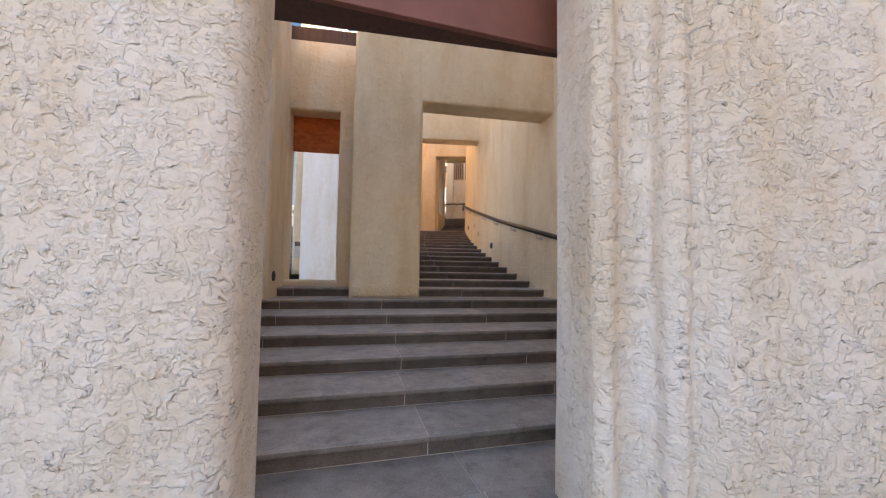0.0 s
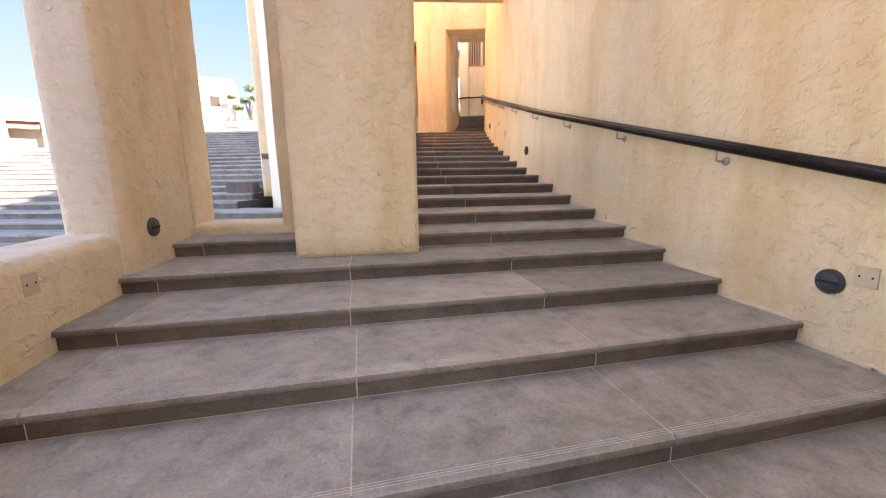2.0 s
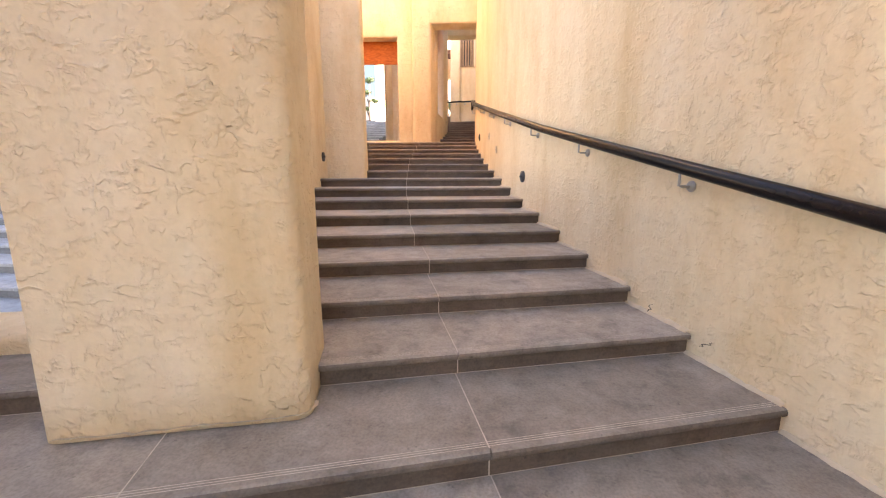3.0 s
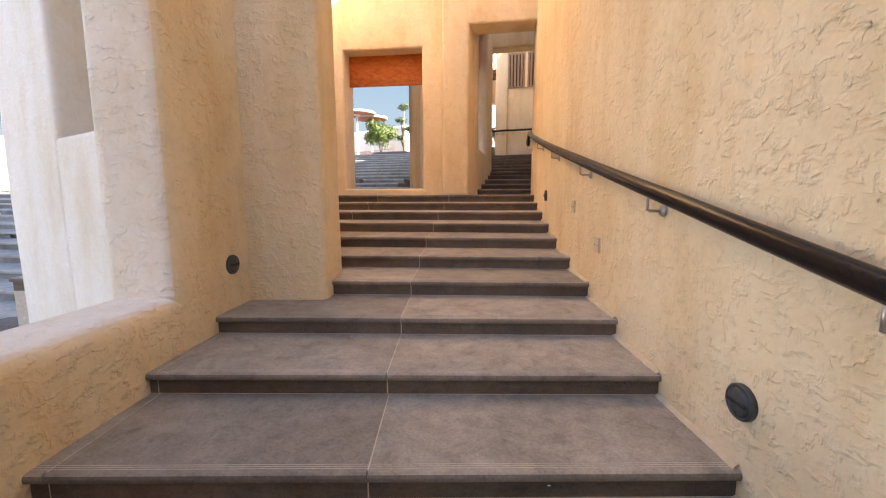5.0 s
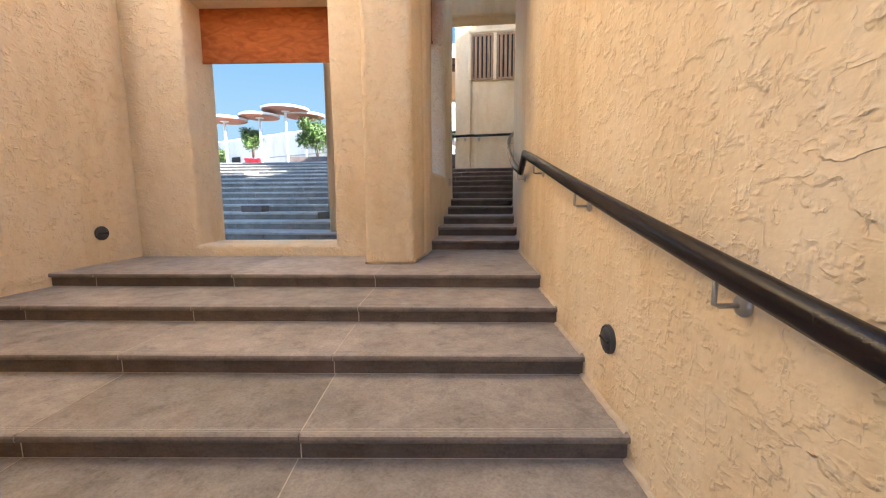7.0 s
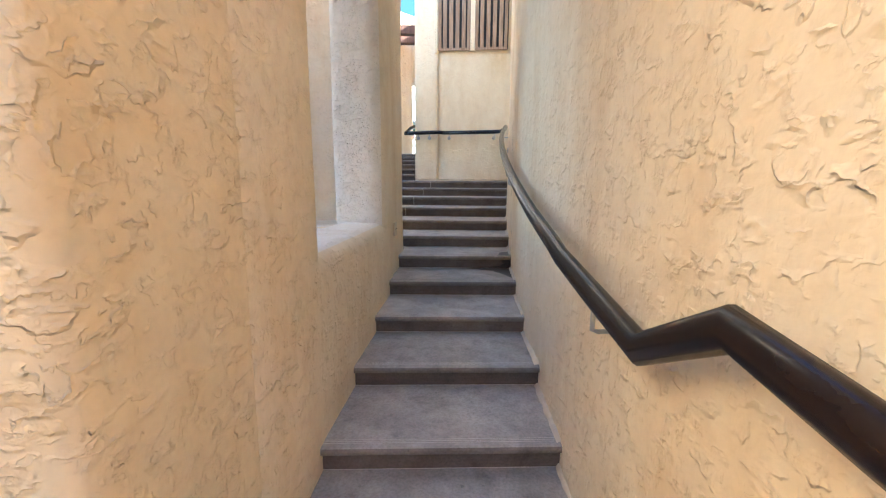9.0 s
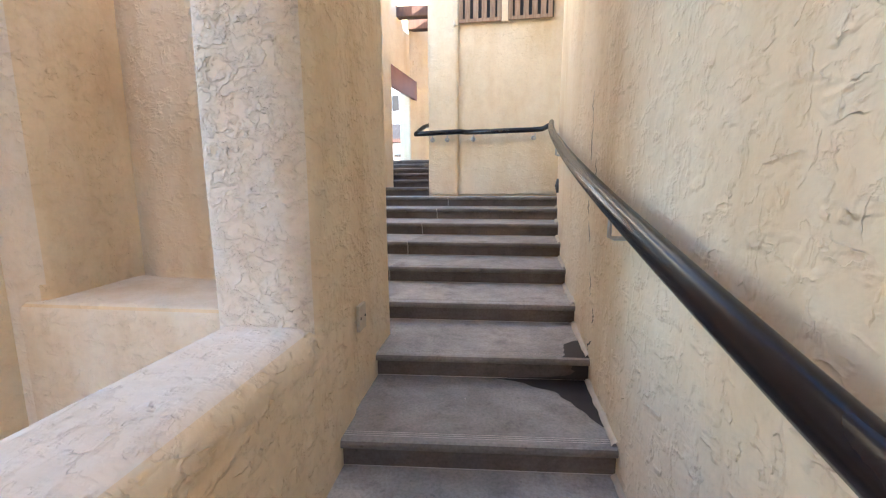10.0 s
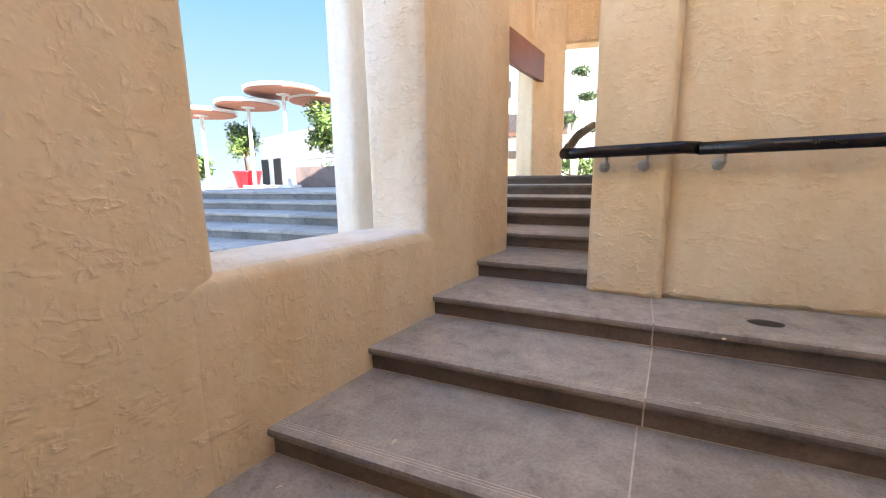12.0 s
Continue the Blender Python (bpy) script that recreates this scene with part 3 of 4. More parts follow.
def ring_block(bm, r0, sect, a0, a1):
    """A curved block of stone between two bearings on the terrace circle."""
    n = max(1, int((a1 - a0) * r0 / 0.9))
    lines = []
    for j in range(n + 1):
        a = a0 + (a1 - a0) * j / n
        lines.append([bm.verts.new((CEN.x + math.sin(a) * (r0 + dr), CEN.y + math.cos(a) * (r0 + dr), z)) for dr, z in sect])
    m = len(sect)
    for a, b in zip(lines, lines[1:]):
        for q in range(m):
            bm.faces.new((a[q], a[(q + 1) % m], b[(q + 1) % m], b[q]))
    bm.faces.new(lines[0])
    bm.faces.new(lines[-1][::-1])


rt = random.Random(21)
for k in range(rows + 1):
    r0 = 88.5 - TD * (rows - k)
    z1 = 5.08 - TR * (rows - k)
    back = TD + 0.2 if k < rows else 60
    # the rows step back in front of the white house
    start = math.asin((np.interp(z1, (1.6, 2.1, 2.6, 3.5, 5.08), (-40.0, -27.0, -20.5, -18.5, -17.6)) - CEN.x) / r0)
    end = math.asin((terrace_limit(CEN.y + r0 + 0.3) - CEN.x) / r0)
    core, tops, fronts = bmesh.new(), bmesh.new(), bmesh.new()
    ring_block(core, r0 + 0.05, [(0.0, z1 - 0.5), (0.0, z1 - 0.008), (back, z1 - 0.008), (back, z1 - 0.5)], start, end)
    a = end
    while a > start:
        b = max(start, a - rt.uniform(0.9, 1.7) / r0)
        lift = rt.uniform(-0.004, 0.003)
        if rt.random() > 0.012:
            ring_block(tops, r0, [(-0.03, z1 - 0.05), (-0.035, z1 - 0.04), (-0.035, z1 - 0.008 + lift), (-0.025, z1 + lift), (back, z1 + lift), (back, z1 - 0.006), (0.06, z1 - 0.006), (0.048, z1 - 0.05)], b + 0.004 / r0, a - 0.004 / r0)
        a = b
    a = end
    while a > start:
        b = max(start, a - rt.uniform(0.6, 1.5) / r0)
        d = rt.uniform(-0.004, 0.004)
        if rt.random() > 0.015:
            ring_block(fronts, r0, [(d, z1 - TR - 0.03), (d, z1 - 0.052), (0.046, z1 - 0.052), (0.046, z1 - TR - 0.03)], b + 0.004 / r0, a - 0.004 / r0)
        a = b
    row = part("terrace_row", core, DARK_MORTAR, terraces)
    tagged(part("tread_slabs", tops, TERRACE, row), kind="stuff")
    tagged(part("riser_slabs", fronts, TERRACE_SHADED, row), kind="stuff")

# rust-red fascia in the entrance, orange blinds in the windows
def plan_block(pts, z0, z1, r=0.006):
    bm = bmesh.new()
    lo = [bm.verts.new((x, y, z0)) for x, y in pts]
    hi = [bm.verts.new((x, y, z1)) for x, y in pts]
    n = len(pts)
    for k in range(n):
        bm.faces.new((lo[k], lo[(k + 1) % n], hi[(k + 1) % n], hi[k]))
    bm.faces.new(lo[::-1])
    bm.faces.new(hi)
    bmesh.ops.bevel(bm, geom=bm.edges[:], offset=r, segments=2, affect="EDGES", profile=0.5)
    return bm


fascia = thing("entrance_fascia", "rust-red painted fascia panel slanting across the entrance", "fascia")
part("panel", plan_block([(-1.40, 0.10), (0.62, 0.92), (0.60, 0.97), (-1.42, 0.15)], 2.86, 4.3), RUST, fascia)
part("soffit_beam", plan_block([(-1.42, 0.156), (0.60, 0.976), (0.60, 1.03), (-1.46, 0.46)], 2.868, 3.05), BEAM, fascia, "dark brown beam behind the panel")


def blind(a, b, z0, z1, label):
    a, b = Vector(a), Vector(b)
    d = (b - a).normalized()
    m = Matrix.Translation((a.x, a.y, 0)) @ Matrix.Rotation(math.atan2(d.y, d.x), 4, "Z")
    w = (b - a).length
    t = thing("window_blind", label, "blind", "window blinds")
    part("canvas", bevelled_box(0, w, 0, 0.02, z0 + 0.05, z1, 0.006, 2, m), BLIND, t)
    part("hem_bar", bevelled_box(0, w, -0.008, 0.028, z0, z0 + 0.05, 0.008, 2, m), BLIND, t)
    return t


blind((-3.56, 5.16), (-2.42, 5.44), 3.46, 4.2, "orange canvas blind rolled low in the window head")
blind((-4.52, 16.03), (-2.61, 16.16), 5.42, 6.20, "orange canvas blind in the head of the large window")
blind((-1.72, 16.48), (-1.67, 18.29), 6.28, 7.37, "shaded orange canvas blind in the side opening")

m = Matrix.Translation((-3.9, 4.80, 0)) @ Matrix.Rotation(math.atan2(0.62, 2.5), 4, "Z")
beam = thing("roof_beam", "dark brown timber beam lying above the cross wall", "beam")
part("timber", bevelled_box(0, 2.1, 0.0, 0.24, 5.40, 5.70, 0.012, 2, m), BEAM, beam)
for q in (0.35, 1.9):
    part("packer", bevelled_box(q, q + 0.12, 0.04, 0.2, 5.36, 5.398, 0.004, 1, m), BEAM, beam)
m = Matrix.Translation((-2.83, 26.2, 0)) @ Matrix.Rotation(math.atan2(1.5, 0.33), 4, "Z")
tagged(part("fascia_panel", bevelled_box(-0.9, 1.5, -0.06, 0.03, 6.93, 7.40, 0.008, 2, m), RUST), "rust-red painted fascia panel over the upper opening", "fascia")

for y in (26.75, 27.5):
    beam = thing("roof_beam", "dark brown timber beam spanning the upper landing", "beam", "landing beams")
    part("timber", bevelled_box(-2.78 + (y - 26.75) * 0.2, -0.6, y - 0.1, y + 0.1, 8.62, 8.86, 0.012, 2), BEAM, beam)

# ---- handrail ----
RAIL_OFF = 0.10


def rail_up(y):
    """The rail rides a little higher over the wide flight."""
    return np.interp(y, (2, 8, 9.3, 11, 14.5, 17, 20, 22), (1.055, 1.055, 1.08, 1.095, 1.09, 1.025, 1.03, 0.995))


def nosing_z(y):
    """Height of the line through the nosings at y."""
    if y < nose_y(1):
        return RISE + (y - nose_y(1)) / 0.62 * RISE
    for i in range(1, 32):
        a, b = nose_y(i), nose_y(i + 1)
        if a <= y < b:
            if i == 21:
                return RISE * 21 + min(RISE * (y - a) / 0.64, RISE * 0.95)
            return RISE * (i + (y - a) / (b - a))
    return RISE * 32


def rail_point(y, off=RAIL_OFF):
    slope = (wall_x(y + 0.05) - wall_x(y - 0.05)) / 0.1
    n = Vector((-1, slope)).normalized()
    z = nosing_z(y) + rail_up(y)
    if 15.5 < y < nose_y(22):
        # the upper length runs straight down past the landing's edge
        z = RISE * 22 + (y - nose_y(22)) * 0.16 + rail_up(17)
    return Vector((wall_x(y) + n.x * off, y + n.y * off, z))


def oval_tube(bm, pts, w, h, seg=14):
    rings = []
    for i, p in enumerate(pts):
        d = (pts[min(i + 1, len(pts) - 1)] - pts[max(i - 1, 0)]).normalized()
        s = d.cross(Vector((0, 0, 1))).normalized()
        u = s.cross(d).normalized()
        rings.append([bm.verts.new(p + s * math.cos(a) * w + u * math.sin(a) * h) for a in (2 * math.pi * k / seg for k in range(seg))])
    for a, b in zip(rings, rings[1:]):
        for k in range(seg):
            bm.faces.new((a[k], a[(k + 1) % seg], b[(k + 1) % seg], b[k]))
    bm.faces.new(rings[0][::-1])
    bm.faces.new(rings[-1])


def smooth_y(y0, y1, step=0.25):
    n = max(2, int((y1 - y0) / step))
    return [y0 + (y1 - y0) * k / n for k in range(n + 1)]


def bracket(parent, at, normal, up=0.095):
    """A steel rosette on the wall, an arm and an upright pin under the rail."""
    n = Vector((normal[0], normal[1], 0)).normalized()
    along = Vector((-n.y, n.x, 0))
    base = Vector(at) - n * RAIL_OFF - Vector((0, 0, up + 0.03))
    holder = bmesh.new()
    m = Matrix.Translation(base + n * 0.004) @ n.to_track_quat("Z", "Y").to_matrix().to_4x4()
    lathe(holder, ((0.036, 0.0), (0.036, 0.006), (0.031, 0.014), (0.020, 0.019), (0.008, 0.021)), 18, m)
    elbow = base + n * RAIL_OFF
    tube(holder, [base + n * 0.01, base + n * (RAIL_OFF - 0.02), elbow + Vector((0, 0, 0.006)), elbow + Vector((0, 0, up))], 0.0085, 8)
    return part("bracket", holder, STEEL, parent, "small steel bracket", True)


rail = thing("handrail", "dark varnished timber handrail on steel brackets along the stairs", "handrail")
bm = bmesh.new()
pts = [rail_point(y) for y in smooth_y(1.7, 15.28)] + [rail_point(y) for y in smooth_y(15.58, 16.3)] + [rail_point(y) for y in smooth_y(16.45, 22.35)]
oval_tube(bm, pts, 0.034, 0.045)
part("rail", bm, RAIL, rail, "", True)
for y in list(np.arange(1.93, 15.0, 1.277)) + [15.9, 18.2, 20.15, 21.7]:
    slope = (wall_x(y + 0.05) - wall_x(y - 0.05)) / 0.1
    bracket(rail, rail_point(y), (-1, slope))
rail2 = thing("handrail", "dark timber handrail with a returned end on the end wall", "handrail")
bm = bmesh.new()
oval_tube(bm, [Vector(p) for p in ((0.16, 22.42, 5.46), (0.10, 22.75, 5.45), (-0.05, 22.79, 5.445), (-1.04, 22.84, 5.43))], 0.026, 0.037)
part("rail", bm, RAIL, rail2, "", True)
bm = bmesh.new()
oval_tube(bm, [Vector(p) for p in ((-1.03, 22.85, 5.435), (-1.12, 22.83, 5.44), (-1.74, 22.93, 5.43), (-1.80, 22.97, 5.43), (-1.72, 23.30, 5.58), (-1.62, 23.75, 5.70))], 0.026, 0.037)
part("rail", bm, RAIL, rail2, "", True)
for x, y in ((0.0, 22.80), (-0.9, 22.86), (-1.30, 22.88), (-1.53, 22.91)):
    bracket(rail2, (x, y - 0.01, 5.43), (0.07, -1), 0.06)


# ---- step lights and cover plates ----
def step_light(x, y, z, nx, ny):
    n = Vector((nx, ny, 0)).normalized()
    m = Matrix.Translation((x, y, z)) @ n.to_track_quat("Z", "Y").to_matrix().to_4x4()
    t = thing("step_light", "round black step light with a slot, set in the stucco", "light", "step lights", at=m)
    bm = bmesh.new()
    lathe(bm, ((0.080, -0.02), (0.080, 0.010), (0.076, 0.016), (0.070, 0.017), (0.066, 0.012)), 28)
    part("rim", bm, BLACK, t, "", True)
    bm = bmesh.new()
    lathe(bm, ((0.066, -0.01), (0.066, 0.012), (0.050, 0.022), (0.02, 0.027)), 28)
    part("cover", bm, BLACK, t, "", True)
    part("slot", bevelled_box(-0.058, 0.058, -0.008, 0.008, 0.018, 0.032, 0.004, 1), DARK, t, "dark slot")
    return t


def right_normal(y):
    return -1.0, (wall_x(y + 0.05) - wall_x(y - 0.05)) / 0.1


for y, z in ((3.68, 0.877), (8.88, 1.99), (13.06, 2.91), (21.4, 4.62)):
    nx, ny = right_normal(y)
    step_light(wall_x(y) - 0.005, y, z, nx, ny)
step_light(-3.070, 4.10, 1.17, 0.967, 0.253)
step_light(-2.80, 9.88, 2.33, 1.0, 0.12)
step_light(-5.165, 15.06, 3.29, 1.0, 0.0)


def cover_plate(x, y, z, nx, ny, w=0.115, h=0.125):
    n = Vector((nx, ny, 0)).normalized()
    s = Vector((-n.y, n.x, 0))
    m = Matrix(((s.x, 0, n.x, x), (s.y, 0, n.y, y), (0, 1, 0, z), (0, 0, 0, 1)))
    t = thing("cover_plate", "square stucco-coloured cover plate on the wall", "plate", "cover plates", at=m)
    part("plate", bevelled_box(-w / 2, w / 2, -h / 2, h / 2, -0.01, 0.007, 0.003, 2), PLATE, t)
    for u in (-0.032, 0.032):
        bm = bmesh.new()
        lathe(bm, ((0.006, 0.005), (0.006, 0.0095)), 10, Matrix.Translation((u, 0, 0)))
        part("screw", bm, DARK, t, "dark screw head")
    return t


for y, z in ((3.51, 0.95), (10.64, 2.47), (11.41, 2.785)):
    nx, ny = right_normal(y)
    cover_plate(wall_x(y) - 0.004, y, z, nx, ny)
cover_plate(-2.535, 2.15, 0.99, 0.95, 0.31)
cover_plate(-2.772, 2.89, 1.01, 0.95, 0.31)
cover_plate(-1.415, 18.53, 3.955, 1.0, -0.04, 0.10, 0.13)

# ---- shutter window in the end wall ----
ROT = Matrix.Translation((-1.13, 22.985, 0)) @ Matrix.Rotation(math.atan2(-0.075, 1.0), 4, "Z")
shutter = thing("shutter_window", "weathered brown slatted wooden shutters high in the end wall", "shutter", at=ROT)


def sbox(x0, x1, y0, y1, z0, z1, r=0.004):
    return bevelled_box(x0, x1, y0, y1, z0, z1, r, 1)


# a dark panel gives the shade between the slats
part("backing", sbox(0.0, 1.36, -0.012, 0.02, 7.02, 8.24), DARK, shutter, "dark panel in place of the shade behind the slats")
for x0, x1 in ((0.0, 0.62), (0.72, 1.34)):
    leaf = part("shutter_leaf", sbox(x0, x1, -0.045, -0.014, 7.00, 7.05), WOOD, shutter)
    part("rail", sbox(x0, x1, -0.045, -0.014, 8.19, 8.25), WOOD, leaf)
    part("stile", sbox(x0, x0 + 0.06, -0.045, -0.014, 7.052, 8.188), WOOD, leaf)
    part("stile", sbox(x1 - 0.06, x1, -0.045, -0.014, 7.052, 8.188), WOOD, leaf)
    for k in range(4):
        a = x0 + 0.09 + k * 0.122
        part("slat", sbox(a, a + 0.075, -0.038, -0.018, 7.052, 8.188), WOOD, leaf)
part("mullion", sbox(0.625, 0.715, -0.05, -0.013, 6.98, 8.27), STUCCO, shutter)
part("head_frame", sbox(-0.08, 1.42, -0.055, -0.013, 8.275, 8.36, 0.02), STUCCO, shutter)
part("side_frame", sbox(-0.085, -0.005, -0.055, -0.013, 6.95, 8.27, 0.02), STUCCO, shutter)

# ---- wet patch and cracks ----
ys = nose_y(26)
wet = thing("wet_patch", "dark wet leak stain on the stone steps by the wall", "stain")


def wet_sheet(name, rows_):
    """A thin film between two edges, given as pairs of points."""
    bm = bmesh.new()
    vs = [(bm.verts.new(a), bm.verts.new(c)) for a, c in rows_]
    for p, q in zip(vs, vs[1:]):
        bm.faces.new((p[0], q[0], q[1], p[1]))
    return part(name, bm, WET, wet)


def ragged(f, k):
    return 1 + 0.22 * noise.noise(Vector((f * 6, k, 0)))


film_rows = []
for k in range(31):
    f = k / 30
    y = ys - 0.43 + 0.455 * f
    d = (0.03 + 0.24 * f + 0.27 * max(0.0, f - 0.72) * 3.4) * ragged(f, 3.1)
    film_rows.append(((wall_x(y) - 0.004, y, RISE * 25 + 0.003), (wall_x(y) - d, y - 0.01 * f, RISE * 25 + 0.003)))
wet_sheet("puddle", film_rows)
film_rows = []
for k in range(16):
    f = k / 15
    d = (0.11 + 0.36 * (1 - f) ** 7 - 0.03 * math.sin(f * 3)) * ragged(f, 7.7)
    p, q = nose_point(26, 0.0), nose_point(26, d)
    fwd = Vector((-math.sin(turn(26)), math.cos(turn(26)))) * 0.027
    z = RISE * 25 + 0.004 + f * (RISE - 0.052)
    film_rows.append(((p.x + fwd.x, p.y + fwd.y, z), (q.x + fwd.x, q.y + fwd.y, z)))
wet_sheet("run", film_rows)
film_rows = []
for k in range(16):
    f = k / 15
    y = ys + 0.012 + 0.27 * f
    d = 0.13 * math.sqrt(max(0.0, 1 - f ** 3)) * ragged(f, 1.7) + 0.01
    film_rows.append(((wall_x(y) - 0.004, y, RISE * 26 + 0.003), (wall_x(y) - d, y, RISE * 26 + 0.003)))
wet_sheet("splash", film_rows)


def crack(y, z0, z1, seed, mat, w=0.012):
    """A ragged open crack in the plaster."""
    r = random.Random(seed)
    bm = bmesh.new()
    n = 14
    left, rightv = [], []
    yy = y
    for k in range(n + 1):
        f = k / n
        yy += r.uniform(-0.018, 0.018)
        half = w * (0.2 + math.sin(f * math.pi) * r.uniform(0.5, 1.2))
        z = z0 + (z1 - z0) * f
        left.append(bm.verts.new((wall_x(yy - half) - 0.012, yy - half, z)))
        rightv.append(bm.verts.new((wall_x(yy + half) - 0.012, yy + half, z)))
    for k in range(n):
        bm.faces.new((left[k], left[k + 1], rightv[k + 1], rightv[k]))
    return tagged(part("plaster_crack", bm, mat), "ragged dark crack in the stucco wall", "crack")


for y, z0, z1, seed, w in ((19.02, 4.72, 4.92, 1, 0.009), (18.93, 4.60, 4.74, 7, 0.006), (19.0, 4.93, 5.12, 2, 0.006), (18.97, 4.27, 4.40, 3, 0.009),
                           (19.0, 4.44, 4.52, 5, 0.010), (18.88, 3.99, 4.12, 4, 0.006), (18.78, 3.86, 3.95, 6, 0.008), (18.88, 3.68, 3.77, 8, 0.009)):
    crack(y, z0, z1, seed, DARK, w)
crack(6.02, 0.99, 1.07, 11, DARK, 0.006)
crack(5.55, 0.93, 1.0, 12, DARK, 0.006)

# ragged bead of plaster where the walls meet the stone
def bead(bm, pts, z, seed):
    """A thin uneven fillet along a plan line; the open floor lies to the line's right."""
    pts = [Vector(p) for p in pts]
    walked, last = 0.0, None
    for p, q in zip(pts, pts[1:]):
        d = (q - p).normalized()
        n = Vector((d.y, -d.x))
        steps = max(1, int((q - p).length / 0.035))
        for k in range(steps + 1):
            c = p.lerp(q, k / steps)
            w = walked + (q - p).length * k / steps
            up = 0.016 + 0.022 * max(0.0, noise.noise(Vector((w * 9, seed, 0)))) + 0.012 * noise.noise(Vector((w * 31, seed, 3)))
            out = 0.012 + 0.010 * noise.noise(Vector((w * 14, seed, 7)))
            row = []
            for reach_, high in ((-0.03, up + 0.012), (0.010, up), (0.012 + out * 0.6, up * 0.6), (0.012 + out, 0.001)):
                e = c + n * reach_
                row.append(bm.verts.new((e.x, e.y, z + high)))
            if last:
                for a, b, g, h in zip(last, row, row[1:], last[1:]):
                    bm.faces.new((a, b, g, h))
            last = row
        walked += (q - p).length


bm = bmesh.new()
for i in range(1, 33):
    y0, y1 = nose_y(i) + 0.02, nose_y(i + 1) + 0.02 if i not in (21, 32) else nose_y(i) + (1.8 if i == 21 else 0.5)
    bead(bm, [(wall_x(y), y) for y in np.linspace(y1, y0, 4)], RISE * i, i)
part("plaster_bead", bm, PLATE, right, "ragged dusty plaster edge along the steps", True)
for holder, line, z in (("pillar_lower", [(-1.02, 4.86), (-0.89, 4.80), (-0.93, 4.715), (-1.93, 4.435)], RISE * 6), ("pillar_upper", [(-1.545, 15.9), (-1.57, 15.33), (-1.63, 15.255), (-2.12, 15.21)], RISE * 21),
                        ("wall_end_top", [(0.45, 22.90), (-1.14, 23.01), (-1.20, 22.965), (-1.58, 23.05)], RISE * 32)):
    bm = bmesh.new()
    bead(bm, line, z, z)
    part("plaster_bead", bm, PLATE, bpy.data.objects[holder], "ragged dusty plaster edge along the floor", True)

# dark oval stain on the upper landing
bm = bmesh.new()
ring = []
for k in range(24):
    a = 2 * math.pi * k / 24
    w = 1 + 0.2 * noise.noise(Vector((math.cos(a) * 2, math.sin(a) * 2, 4.0)))
    ring.append(bm.verts.new((-0.69 + 0.085 * w * math.cos(a), 22.63 + 0.06 * w * math.sin(a), RISE * 32 + 0.003)))
bm.faces.new(ring)
tagged(part("floor_stain", bm, WET), "dark oval stain on the stone landing", "stain")


def plaster_chip(x, y, i, size, turn_, seed):
    """A flake of fallen plaster lying on step i."""
    r = random.Random(seed)
    bm = bmesh.new()
    lo, hi = [], []
    for k in range(7):
        a = 2 * math.pi * k / 7
        w = size * r.uniform(0.6, 1.1)
        p = Matrix.Rotation(turn_, 3, "Z") @ Vector((w * math.cos(a), 0.4 * w * math.sin(a), 0))
        lo.append(bm.verts.new((x + p.x, y + p.y, RISE * i)))
        hi.append(bm.verts.new((x + p.x * 0.8, y + p.y * 0.8, RISE * i + size * 0.35)))
    for k in range(7):
        bm.faces.new((lo[k], lo[(k + 1) % 7], hi[(k + 1) % 7], hi[k]))
    bm.faces.new(lo[::-1])
    bm.faces.new(hi)
    return tagged(part("plaster_chip", bm, GROUT), "small pale flake of plaster lying on a step", "debris", "plaster chips")


for x, y, i, size, a in ((-2.339, 21.43, 30, 0.020, 1.3), (-0.968, 22.31, 32, 0.018, 0.6), (-1.16, 21.89, 31, 0.016, 0.2), (-2.74, 21.2, 29, 0.02, 0.8),
                         (0.07, 3.1, 2, 0.011, 0.3), (0.45, 3.0, 2, 0.009, 1.1), (-0.3, 8.6, 12, 0.010, 0.5), (-0.9, 18.6, 25, 0.010, 2.0)):
    plaster_chip(x, y, i, size, a, int(abs(x) * 100))


# ---- outside ----
def leaves(bm, centre, radii, count, size, rng_):
    """A clump of small folded leaves spread through an uneven ball."""
    for _ in range(count):
        d = Vector((rng_.gauss(0, 1), rng_.gauss(0, 1), rng_.gauss(0, 1))).normalized()
        lump = 0.8 + 0.35 * noise.noise(d * 2.1 + Vector(centre))
        r = lump * (rng_.random() ** 0.45)
        p = Vector(centre) + Vector((d.x * radii[0], d.y * radii[1], d.z * radii[2])) * r
        a = Vector((rng_.gauss(0, 1), rng_.gauss(0, 1), rng_.gauss(0, 1))).normalized() * size
        b = d.cross(a).normalized() * size * 0.45
        v = [bm.verts.new(p + q) for q in (-a, b, a, -b)]
        bm.faces.new((v[0], v[1], v[2]))
        bm.faces.new((v[0], v[2], v[3]))


